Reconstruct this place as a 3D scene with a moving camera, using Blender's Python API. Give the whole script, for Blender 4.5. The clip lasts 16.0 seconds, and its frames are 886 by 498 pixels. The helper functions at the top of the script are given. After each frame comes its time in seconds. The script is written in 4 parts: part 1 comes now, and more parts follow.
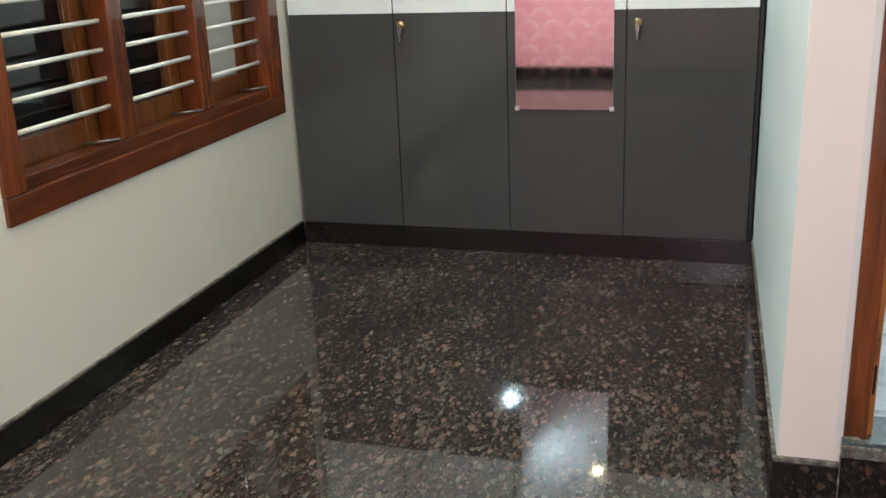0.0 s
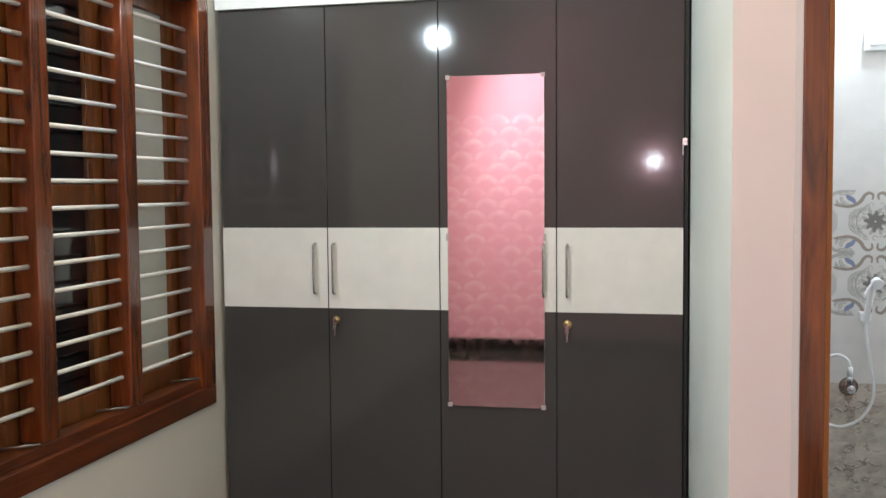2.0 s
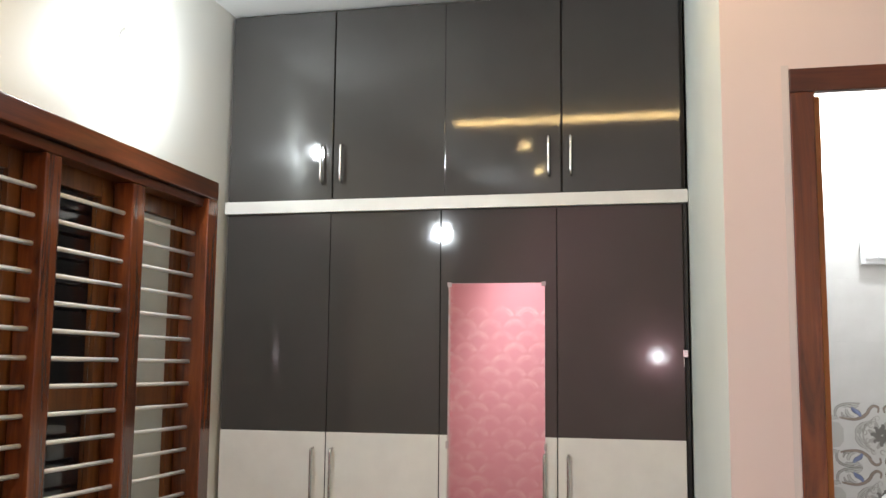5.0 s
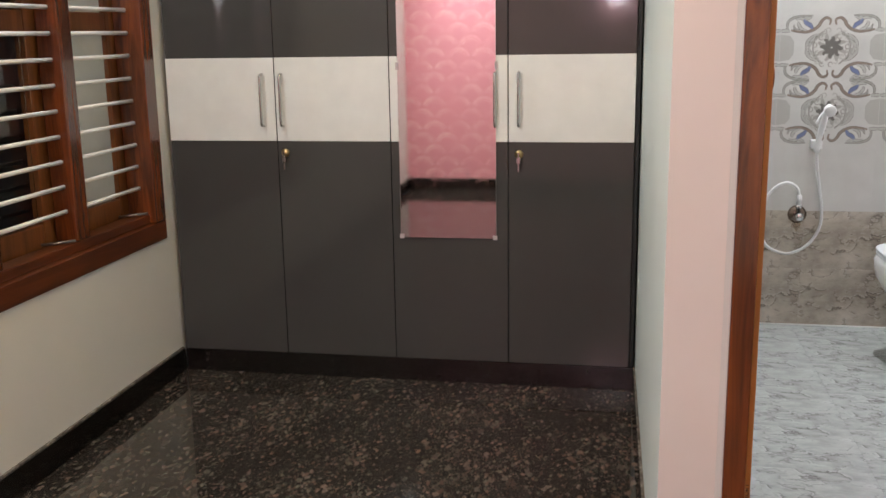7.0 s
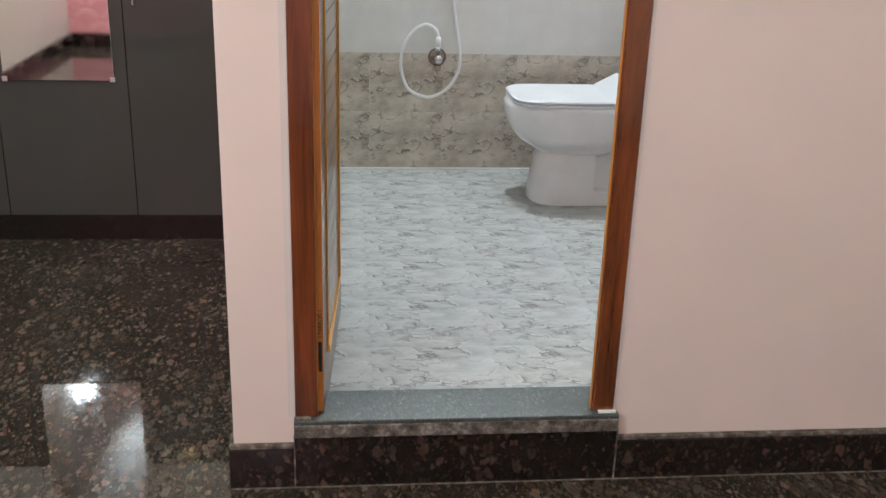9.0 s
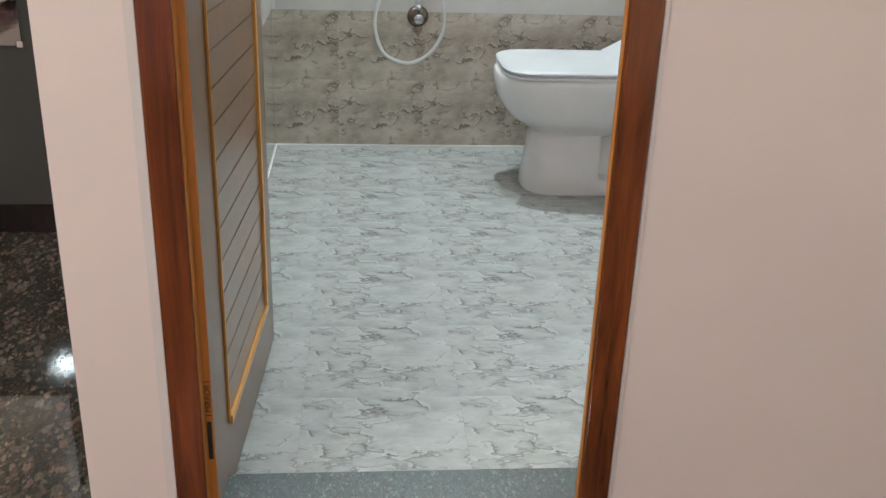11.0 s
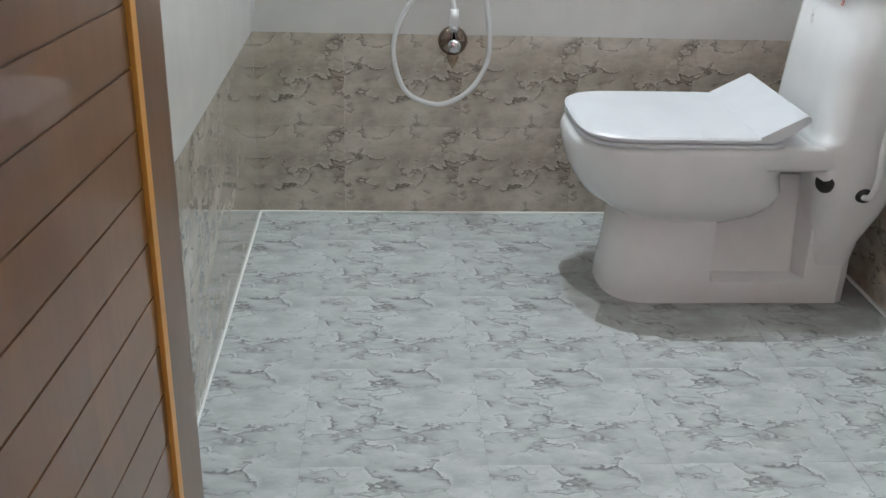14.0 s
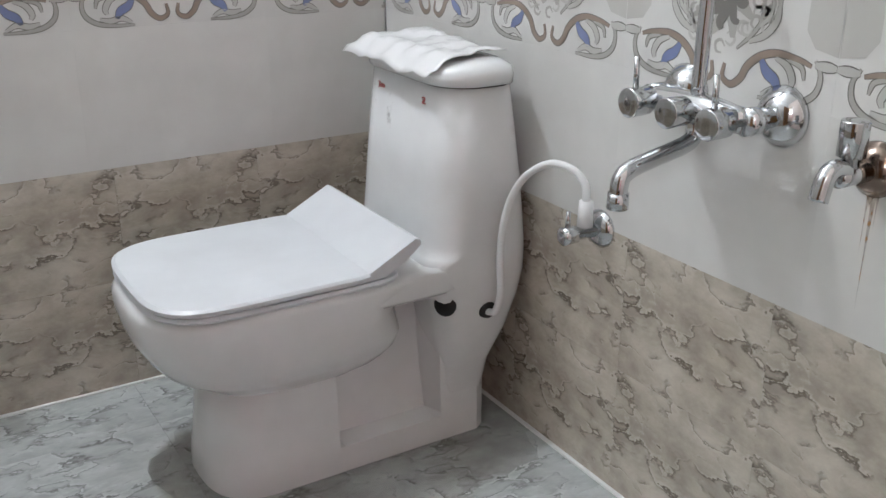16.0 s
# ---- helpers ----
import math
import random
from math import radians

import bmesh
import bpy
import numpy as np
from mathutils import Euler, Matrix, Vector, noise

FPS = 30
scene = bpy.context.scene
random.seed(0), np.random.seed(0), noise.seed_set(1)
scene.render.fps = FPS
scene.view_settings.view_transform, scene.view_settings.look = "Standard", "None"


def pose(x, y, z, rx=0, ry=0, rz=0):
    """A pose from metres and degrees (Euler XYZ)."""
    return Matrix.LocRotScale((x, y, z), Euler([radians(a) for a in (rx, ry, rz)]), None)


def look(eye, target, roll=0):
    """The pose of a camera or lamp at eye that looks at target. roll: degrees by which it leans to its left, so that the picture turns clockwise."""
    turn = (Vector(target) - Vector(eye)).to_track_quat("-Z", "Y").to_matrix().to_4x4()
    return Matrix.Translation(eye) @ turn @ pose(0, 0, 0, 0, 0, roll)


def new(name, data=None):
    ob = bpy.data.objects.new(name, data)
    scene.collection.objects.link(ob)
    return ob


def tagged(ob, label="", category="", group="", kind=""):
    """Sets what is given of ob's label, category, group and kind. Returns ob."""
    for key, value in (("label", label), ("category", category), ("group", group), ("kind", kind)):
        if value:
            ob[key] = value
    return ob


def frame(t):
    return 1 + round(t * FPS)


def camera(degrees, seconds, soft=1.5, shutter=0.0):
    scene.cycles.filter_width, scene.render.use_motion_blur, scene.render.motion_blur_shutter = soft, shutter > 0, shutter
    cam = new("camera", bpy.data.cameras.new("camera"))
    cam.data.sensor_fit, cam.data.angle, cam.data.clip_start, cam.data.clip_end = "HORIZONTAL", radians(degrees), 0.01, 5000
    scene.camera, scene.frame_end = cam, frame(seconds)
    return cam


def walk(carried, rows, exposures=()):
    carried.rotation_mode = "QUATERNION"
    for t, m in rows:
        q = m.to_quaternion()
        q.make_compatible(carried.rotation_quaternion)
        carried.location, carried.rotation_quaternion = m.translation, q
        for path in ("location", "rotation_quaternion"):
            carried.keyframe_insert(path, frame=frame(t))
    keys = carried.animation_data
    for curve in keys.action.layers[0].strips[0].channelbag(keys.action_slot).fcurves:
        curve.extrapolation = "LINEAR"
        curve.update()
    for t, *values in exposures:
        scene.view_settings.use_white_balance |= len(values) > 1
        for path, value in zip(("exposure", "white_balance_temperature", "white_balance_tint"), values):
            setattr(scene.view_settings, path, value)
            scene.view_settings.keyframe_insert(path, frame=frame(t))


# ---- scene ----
cam = camera(48.7, 16.0)
PATH = [
    (0, (0.677, 0.329, 1.255), (0.132, 2.152, 0.642), -2.3),
    (0.5, (0.651, 0.323, 1.281), (0.201, 2.223, 0.847), -1.2),
    (1, (0.672, 0.363, 1.341), (0.235, 2.288, 1.025), -0.9),
    (1.5, (0.675, 0.369, 1.384), (0.245, 2.311, 1.178), -0.7),
    (2, (0.679, 0.360, 1.432), (0.249, 2.310, 1.311), -0.5),
    (2.5, (0.689, 0.359, 1.477), (0.251, 2.310, 1.443), -0.3),
    (3, (0.690, 0.346, 1.510), (0.247, 2.291, 1.663), 0.4),
    (3.2, (0.690, 0.344, 1.521), (0.247, 2.283, 1.740), 0.5),
    (4.2, (0.695, 0.350, 1.535), (0.252, 2.285, 1.88), 0.5),
    (5.3, (0.701, 0.357, 1.528), (0.260, 2.304, 1.667), 0.4),
    (5.5, (0.701, 0.356, 1.515), (0.260, 2.306, 1.566), 0.2),
    (6, (0.692, 0.369, 1.431), (0.253, 2.318, 1.337), 0.0),
    (6.5, (0.708, 0.373, 1.379), (0.267, 2.304, 1.107), -0.5),
    (7, (0.734, 0.401, 1.366), (0.374, 2.320, 0.936), -0.9),
    (7.5, (0.812, 0.423, 1.305), (0.664, 2.353, 0.823), -0.4),
    (8, (0.903, 0.440, 1.264), (0.966, 2.345, 0.657), 0.4),
    (8.5, (0.998, 0.470, 1.241), (1.176, 2.349, 0.579), 1.3),
    (9, (1.065, 0.523, 1.232), (1.263, 2.395, 0.557), 1.8),
    (9.5, (1.096, 0.654, 1.221), (1.303, 2.518, 0.527), 1.9),
    (9.7, (1.111, 0.725, 1.225), (1.314, 2.589, 0.528), 1.9),
    (11.8, (1.291, 1.306, 1.151), (1.440, 3.128, 0.340), 2.3),
    (12, (1.290, 1.371, 1.144), (1.436, 3.193, 0.331), 2.5),
    (12.5, (1.289, 1.600, 1.155), (1.427, 3.419, 0.334), 3.4),
    (13, (1.277, 1.755, 1.151), (1.413, 3.572, 0.327), 3.5),
    (13.5, (1.262, 1.921, 1.144), (1.389, 3.740, 0.324), 3.2),
    (14, (1.268, 2.107, 1.153), (1.393, 3.926, 0.332), 1.8),
    (14.5, (1.280, 2.261, 1.163), (1.419, 4.076, 0.335), 0.9),
    (15, (1.265, 2.458, 1.162), (1.714, 4.225, 0.339), 2.1),
    (15.5, (1.294, 2.582, 1.177), (2.104, 4.217, 0.359), 1.7),
    (16, (1.352, 2.646, 1.197), (2.330, 4.231, 0.469), 0.3),
]
EXPOSURES = [(0, 0.75, 5550, -3), (0.5, 0.53, 5600, 0), (1.5, 0.33, 5950, 6), (2.5, 0.17, 5950, 6), (3, 0.03, 5900, 5), (5.5, -0.08, 6450, 10), (6, 0.13, 6350, 10), (6.5, 0.2, 6350, 11),
             (7.5, 0.36, 6300, 9), (8.5, 0.43, 6130, 7), (9.7, 0.52, 6050, 4), (11.8, 0.23, 6050, 1), (13, 0.12, 6050, 5), (14.5, 0.24, 6050, 6), (15, 0.08, 6100, 6), (16, 0.1, 6150, 10)]
walk(cam, [(t, look(eye, target, roll)) for t, eye, target, roll in PATH], EXPOSURES)

# ---- light: night outside, lamps inside ----
world = bpy.data.worlds.new("night")
world.use_nodes = True
world.node_tree.nodes["Background"].inputs[0].default_value = (0.01, 0.012, 0.02, 1)
world.node_tree.nodes["Background"].inputs[1].default_value = 0.3
scene.world = world

BULB_WINDOW = (-0.965, 3.25, 2.595)     # wall bulb above the window
BULB_BACK = (-1.004, 0.28, 2.60)      # second bulb on the same wall
BULB_BATH = (1.555, 4.505, 2.59)        # wall bulb in the bathroom
BULB_STAND_IN = (0.64, -0.72, 1.66)       # lamp added on the back wall for an unseen light mirrored in the wardrobe


def bulb_light(place, watts, colour, radius=0.035, facing=None):
    """A bulb; with facing, its opaque base keeps the light off the wall behind it."""
    data = bpy.data.lights.new("bulb_light", "SPOT" if facing else "POINT")
    data.energy, data.color, data.shadow_soft_size = watts, colour, radius
    ob = new("bulb_light", data)
    ob.location = place
    if facing:
        data.spot_size, data.spot_blend = radians(180), 0.5
        ob.matrix_world = look(place, Vector(place) + Vector(facing))
    return ob


COOL, WARM = (0.90, 0.97, 1.0), (1.0, 0.62, 0.22)
bulb_light(BULB_WINDOW, 20, COOL)
bulb_light(BULB_BACK, 124, COOL, 0.035, (1, 0.08, -0.4))
bulb_light(BULB_BATH, 47, (0.95, 0.98, 1.0))
bulb_light(BULB_STAND_IN, 10, COOL, 0.025)


# ---- materials ----
class Nodes:
    """Short hand for a node material."""
    def __init__(self, name):
        self.mat = bpy.data.materials.new(name)
        self.mat.use_nodes = True
        self.tree = self.mat.node_tree
        self.bsdf = self.tree.nodes["Principled BSDF"]
        self.coord = self.tree.nodes.new("ShaderNodeTexCoord")

    def node(self, kind, **values):
        n = self.tree.nodes.new(kind)
        for key, value in values.items():
            n.inputs[key.replace("_", " ")].default_value = value
        return n

    def link(self, a, b):
        self.tree.links.new(a, b)
        return b

    def mapped(self, scale=(1, 1, 1), turn=(0, 0, 0), source="Object"):
        m = self.node("ShaderNodeMapping")
        m.inputs["Scale"].default_value = scale
        m.inputs["Rotation"].default_value = turn
        self.link(self.coord.outputs[source], m.inputs["Vector"])
        return m.outputs[0]

    def noise(self, scale, detail=4, rough=0.55, vec=None, warp=0.0):
        n = self.node("ShaderNodeTexNoise", Scale=scale, Detail=detail, Roughness=rough, Distortion=warp)
        self.link(vec or self.coord.outputs["Object"], n.inputs["Vector"])
        return n.outputs["Fac"]

    def ramp(self, fac, stops):
        r = self.node("ShaderNodeValToRGB")
        els = r.color_ramp.elements
        while len(els) < len(stops):
            els.new(0.5)
        for e, (at, colour) in zip(els, stops):
            e.position, e.color = at, (*colour, 1)
        self.link(fac, r.inputs["Fac"])
        return r.outputs["Color"]

    def mix(self, fac, a, b, mode="MIX"):
        m = self.tree.nodes.new("ShaderNodeMix")
        m.data_type, m.blend_type = "RGBA", mode
        for sock, value in ((m.inputs[0], fac), (m.inputs[6], a), (m.inputs[7], b)):
            if isinstance(value, bpy.types.NodeSocket):
                self.link(value, sock)
            elif isinstance(value, tuple):
                sock.default_value = (*value, 1)[:4]
            else:
                sock.default_value = value
        return m.outputs[2]

    def bump(self, fac, strength=0.2, distance=0.002):
        b = self.node("ShaderNodeBump", Strength=strength, Distance=distance)
        self.link(fac, b.inputs["Height"])
        self.link(b.outputs[0], self.bsdf.inputs["Normal"])

    def set(self, colour=None, rough=None, **more):
        for key, value in (("Base Color", colour), ("Roughness", rough), *((k.replace("_", " "), v) for k, v in more.items())):
            if value is None:
                continue
            sock = self.bsdf.inputs[key]
            if isinstance(value, bpy.types.NodeSocket):
                self.link(value, sock)
            elif isinstance(value, tuple):
                sock.default_value = (*value, 1)[:4]
            else:
                sock.default_value = value
        return self.mat


def painted(name, colour, rough=0.55, mottle=0.06):
    n = Nodes(name)
    big, fine = n.noise(1.7, 3), n.noise(90, 3)
    dark = tuple(c * (1 - mottle) for c in colour)
    n.bump(fine, 0.12, 0.0015)
    return n.set(n.ramp(big, [(0.3, dark), (0.7, colour)]), rough)


def granite(name, base, flakes, scale=70, amount=0.5, rough=0.02):
    """Polished granite: dark ground with scattered ragged crystals of several sizes and tones, and fine specks."""
    n = Nodes(name)
    vec = n.mapped((1, 0.55, 0.8), (0, 0, 0.85))
    warp = n.node("ShaderNodeTexNoise", Scale=scale * 1.1, Detail=4, Roughness=0.65)
    n.link(vec, warp.inputs["Vector"])
    shift = n.node("ShaderNodeVectorMath")
    shift.operation = "MULTIPLY_ADD"
    n.link(warp.outputs["Color"], shift.inputs[0])
    shift.inputs[1].default_value = (1.5 / scale,) * 3
    n.link(vec, shift.inputs[2])
    flow = n.noise(scale * 0.07, 3, 0.5, vec=vec)
    tone = n.ramp(n.noise(scale * 0.5, 4, 0.6, vec=vec), [(0.35, tuple(c * 0.75 for c in base)), (0.7, flakes[0])])
    for size, strength in ((2.8, 0.7), (1.45, 1.0), (0.85, 0.9)):
        cells = n.node("ShaderNodeTexVoronoi", Scale=scale * size)
        n.link(shift.outputs[0], cells.inputs["Vector"])
        sep = n.node("ShaderNodeSeparateColor")
        n.link(cells.outputs["Color"], sep.inputs[0])
        far = n.node("ShaderNodeMath")
        far.operation = "MULTIPLY_ADD"
        n.link(sep.outputs[0], far.inputs[0])
        far.inputs[1].default_value = 0.75
        n.link(cells.outputs["Distance"], far.inputs[2])
        spread = n.node("ShaderNodeMath")
        spread.operation = "MULTIPLY_ADD"
        n.link(flow, spread.inputs[0])
        spread.inputs[1].default_value = -0.9
        n.link(far.outputs[0], spread.inputs[2])
        edge = 0.30 * amount - 0.14
        mask = n.ramp(spread.outputs[0], [(max(edge, 0.0), (strength,) * 3), (edge + 0.14, (0, 0, 0))])
        tint = n.ramp(sep.outputs[1], [(0.1, flakes[0]), (0.55, flakes[1]), (0.95, flakes[2])])
        tint = n.mix(1.0, tint, n.ramp(sep.outputs[2], [(0.3, (0.85, 0.98, 0.9)), (0.55, (1, 1, 1)), (0.8, (1.2, 0.97, 0.9))]), "MULTIPLY")
        tone = n.mix(mask, tone, tint)
    tone = n.mix(1.0, tone, n.ramp(n.noise(scale * 2.4, 4, 0.65, vec=vec), [(0.3, (0.5, 0.48, 0.48)), (0.68, (1.45, 1.4, 1.36))]), "MULTIPLY")
    return n.set(tone, n.ramp(flow, [(0.2, (rough,) * 3), (0.9, (rough * 1.9,) * 3)]), Specular_IOR_Level=0.5)


def timber(name, dark, light, along=2, rough=0.28, coat=0.4, coat_rough=0.08):
    n = Nodes(name)
    scale = [22, 22, 22]
    scale[along] = 1.6
    vec = n.mapped(tuple(scale))
    grain = n.noise(1.0, 6, 0.65, vec=vec, warp=1.2)
    broad = n.noise(2.2, 2)
    tone = n.ramp(grain, [(0.3, dark), (0.68, light)])
    tone = n.mix(n.ramp(broad, [(0.35, (0, 0, 0)), (0.75, (0.6, 0.6, 0.6))]), tone, tuple(c * 0.55 for c in dark))
    n.bump(grain, 0.08, 0.001)
    return n.set(tone, rough, Coat_Weight=coat, Coat_Roughness=coat_rough)


def plain(name, colour, rough=0.4, **more):
    n = Nodes(name)
    tone = n.ramp(n.noise(9, 4), [(0.3, tuple(c * 0.92 for c in colour)), (0.7, colour)])
    return n.set(tone, rough, **more)


def laminate(name, colour):
    n = Nodes(name)
    fine = n.noise(140, 3, 0.6)
    peel = n.noise(1.0, 3, 0.55, vec=n.mapped((42, 42, 24), (0, 0, 0)))
    n.bump(n.mix(0.8, fine, peel), 0.16, 0.001)
    tone = n.ramp(n.noise(2.0, 3), [(0.3, tuple(c * 0.9 for c in colour)), (0.7, colour)])
    return n.set(tone, n.ramp(n.noise(5, 3), [(0.3, (0.045, 0.045, 0.045)), (0.7, (0.07, 0.07, 0.07))]), Specular_IOR_Level=0.37)


def torn_tile(name, tones, crack, chip, rough, stretch, tilt, line=1.0, gate=(0.42, 0.54), bump=0.05, coat=0.0):
    """A printed stone tile: soft clouds and torn jagged cracks, dark on one side with a pale lip on the other."""
    n = Nodes(name)
    vec = n.mapped(stretch, tilt)
    clouds = n.noise(1.3, 6, 0.62, vec=vec, warp=0.3)
    tone = n.ramp(clouds, [(0.30, tones[0]), (0.50, tones[1]), (0.70, tones[2])])
    grain = n.ramp(n.noise(8, 5, 0.7, vec=vec), [(0.3, (0.93, 0.93, 0.93)), (0.7, (1.05, 1.048, 1.045))])
    tone = n.mix(1.0, tone, grain, "MULTIPLY")
    for k, (size, strength) in enumerate(((1.0, 0.8), (1.6, 0.62))):
        own = n.mapped(stretch, (tilt[0] + 0.3 * k, tilt[1] + 0.2 * k, tilt[2] - 0.13 * k))
        field = n.noise(size, 6, 0.54, vec=own, warp=0.15)
        where = n.ramp(n.noise(size * 0.9, 3, 0.6, vec=n.mapped(stretch, (0.4 + k, 0.3, tilt[2] + 0.5 + k))), [(gate[0], (0, 0, 0)), (gate[1], (strength,) * 3)])
        w = line * (1.0 + 0.25 * k)
        edge = n.ramp(field, [(0.5 - 0.003 * w, (0, 0, 0)), (0.5, (1, 1, 1)), (0.5 + 0.010 * w, (0.75, 0.75, 0.75)), (0.5 + 0.020 * w, (0.22, 0.22, 0.22)), (0.5 + 0.060 * w, (0, 0, 0))])
        pale = n.ramp(field, [(0.5 - 0.030 * w, (0, 0, 0)), (0.5 - 0.008 * w, (0.55, 0.55, 0.55)), (0.5 - 0.002 * w, (0, 0, 0))])
        tone = n.mix(n.mix(1.0, pale, where, "MULTIPLY"), tone, chip)
        tone = n.mix(n.mix(1.0, edge, where, "MULTIPLY"), tone, crack)
    n.bump(clouds, bump, 0.001)
    return n.set(tone, rough, Coat_Weight=coat)


def metal(name, colour, rough):
    n = Nodes(name)
    return n.set(colour, n.ramp(n.noise(30, 2), [(0.3, (rough,) * 3), (0.8, (rough + 0.06,) * 3)]), Metallic=1.0)


def glow(name, colour, strength):
    n = Nodes(name)
    return n.set((0.8, 0.8, 0.8), 0.4, Emission_Color=colour, Emission_Strength=strength)


WALL_CREAM = painted("cream_wall_paint", (0.81, 0.805, 0.76))
WALL_WHITE = painted("white_wall_paint", (0.70, 0.76, 0.74))
WALL_PEACH = painted("peach_wall_paint", (0.75, 0.64, 0.585))
WALL_PINK = painted("pink_wall_paint", (0.76, 0.31, 0.35), 0.8, 0.1)
pearl = Nodes("pearly_pink_paint")
PINK_SHEEN = pearl.set(pearl.ramp(pearl.noise(5, 4, 0.6), [(0.38, (0.76, 0.32, 0.36)), (0.62, (0.82, 0.44, 0.46))]), 0.6)
PLASTER = painted("bare_plaster", (0.68, 0.62, 0.575), 0.75, 0.12)
CEILING_WHITE = painted("ceiling_paint", (0.8, 0.8, 0.78))
BATH_PAINT = painted("bath_white_paint", (0.8, 0.81, 0.81))
GRANITE = granite("dark_brown_granite", (0.020, 0.0165, 0.0145), ((0.034, 0.028, 0.024), (0.066, 0.057, 0.050), (0.135, 0.117, 0.102)), 66, 0.92)
SKIRT_GRANITE = granite("skirting_granite", (0.010, 0.008, 0.007), ((0.014, 0.0095, 0.008), (0.030, 0.020, 0.0165), (0.075, 0.05, 0.041)), 50, 0.62, 0.12)
SILL_GRANITE = granite("grey_green_granite", (0.05, 0.066, 0.07), ((0.06, 0.08, 0.085), (0.085, 0.105, 0.11), (0.15, 0.17, 0.172)), 200, 0.6, 0.3)
PLINTH = granite("black_granite", (0.006, 0.0055, 0.005), ((0.007, 0.006, 0.0055), (0.011, 0.009, 0.008), (0.018, 0.015, 0.013)), 60, 0.4, 0.14)
putty = Nodes("rough_putty")
putty.bump(putty.noise(90, 4, 0.7), 0.6, 0.004)
PUTTY = putty.set(putty.ramp(putty.noise(38, 5, 0.7), [(0.38, (0.035, 0.029, 0.024)), (0.54, (0.14, 0.122, 0.105)), (0.70, (0.36, 0.33, 0.29))]), 0.85)
TIMBER = timber("dark_red_timber", (0.045, 0.0115, 0.004), (0.29, 0.072, 0.015), 2, 0.25, 0.7)
TIMBER_Y = timber("dark_red_timber_rail", (0.05, 0.012, 0.004), (0.20, 0.05, 0.012), 1)
TIMBER_X = timber("dark_red_timber_head", (0.05, 0.012, 0.004), (0.20, 0.05, 0.012), 0)
SHUTTER_WOOD = timber("shutter_timber", (0.11, 0.035, 0.01), (0.30, 0.11, 0.03))
DOOR_WOOD = timber("door_laminate", (0.125, 0.051, 0.017), (0.19, 0.080, 0.028), 2, 0.3, 0.35, 0.04)
DOOR_PANEL = timber("door_panel_laminate", (0.165, 0.068, 0.021), (0.235, 0.102, 0.032), 2, 0.3, 0.5, 0.04)
GOLD = plain("gold_bead", (0.68, 0.33, 0.07), 0.35)
EDGE_ORANGE = plain("orange_door_edge", (0.52, 0.21, 0.045), 0.5)
LAM_DARK = laminate("dark_grey_laminate", (0.060, 0.059, 0.057))
LAM_WHITE = plain("off_white_laminate", (0.75, 0.765, 0.735), 0.3)
GAP_BLACK = plain("black_gap", (0.01, 0.01, 0.01), 0.6)
STEEL = metal("brushed_steel", (0.55, 0.54, 0.52), 0.22)
STAY = metal("dull_iron", (0.25, 0.23, 0.22), 0.4)
CHROME = metal("chrome", (0.62, 0.63, 0.645), 0.06)
# rust plus the brown tiles mirrored in the chrome, both put into the colour
BROWNED_CHROME = metal("browned_chrome", (0.26, 0.20, 0.165), 0.16)
BRASS = metal("brass", (0.55, 0.40, 0.2), 0.3)
COPPER = metal("brown_bronze", (0.22, 0.09, 0.045), 0.3)
MIRROR = metal("mirror_silver", (0.9, 0.89, 0.89), 0.01)
CLIP = plain("clear_clip", (0.5, 0.44, 0.45), 0.12)
ROD_WHITE = plain("white_enamel", (0.85, 0.85, 0.84), 0.3)
PLASTIC = plain("white_plastic", (0.8, 0.8, 0.8), 0.35)
CERAMIC = plain("white_ceramic", (0.77, 0.78, 0.78), 0.1, Coat_Weight=0.3)
LID_WHITE = plain("white_lid_plastic", (0.67, 0.685, 0.71), 0.3)
HOLE_DARK = plain("dark_hole", (0.02, 0.02, 0.02), 0.6)
FLOOR_TILE = torn_tile("grey_floor_tile", ((0.34, 0.355, 0.35), (0.45, 0.47, 0.465), (0.54, 0.565, 0.565)), (0.115, 0.115, 0.105), (0.64, 0.67, 0.67), 0.2, (5.2, 9.5, 5.2), (0, 0, 0.25), 1.15, (0.47, 0.56))
DADO_TILE = torn_tile("brown_stone_tile", ((0.33, 0.285, 0.235), (0.485, 0.43, 0.36), (0.62, 0.565, 0.485)), (0.085, 0.066, 0.05), (0.70, 0.65, 0.58), 0.05, (6.2, 6.2, 10), (0, 0.2, 0), 1.2, (0.46, 0.55), 0.05, 0.6)
UPPER_TILE = plain("cream_wall_tile", (0.67, 0.66, 0.635), 0.2)
GROUT = plain("white_grout", (0.75, 0.75, 0.73), 0.8)
GROUT_GREY = plain("grey_grout", (0.33, 0.34, 0.335), 0.8)
SCROLL_GREY = plain("grey_print", (0.42, 0.405, 0.375), 0.3)
SCROLL_BROWN = plain("brown_print", (0.31, 0.245, 0.20), 0.3)
SCROLL_BLUE = plain("blue_print", (0.20, 0.24, 0.42), 0.3)
SCROLL_PALE = plain("pale_grey_print", (0.50, 0.49, 0.46), 0.3)
FLOWER_DARK = plain("dark_flower_print", (0.19, 0.18, 0.165), 0.3)
BULB_GLOW = glow("bulb_glow", (0.95, 0.98, 1.0, 1), 25)
WARM_GLOW = glow("warm_strip_glow", (1.0, 0.66, 0.26, 1), 65)
WARM_SPOT = glow("warm_spot_glow", (1.0, 0.70, 0.30, 1), 220)
rust = Nodes("rust_stain")
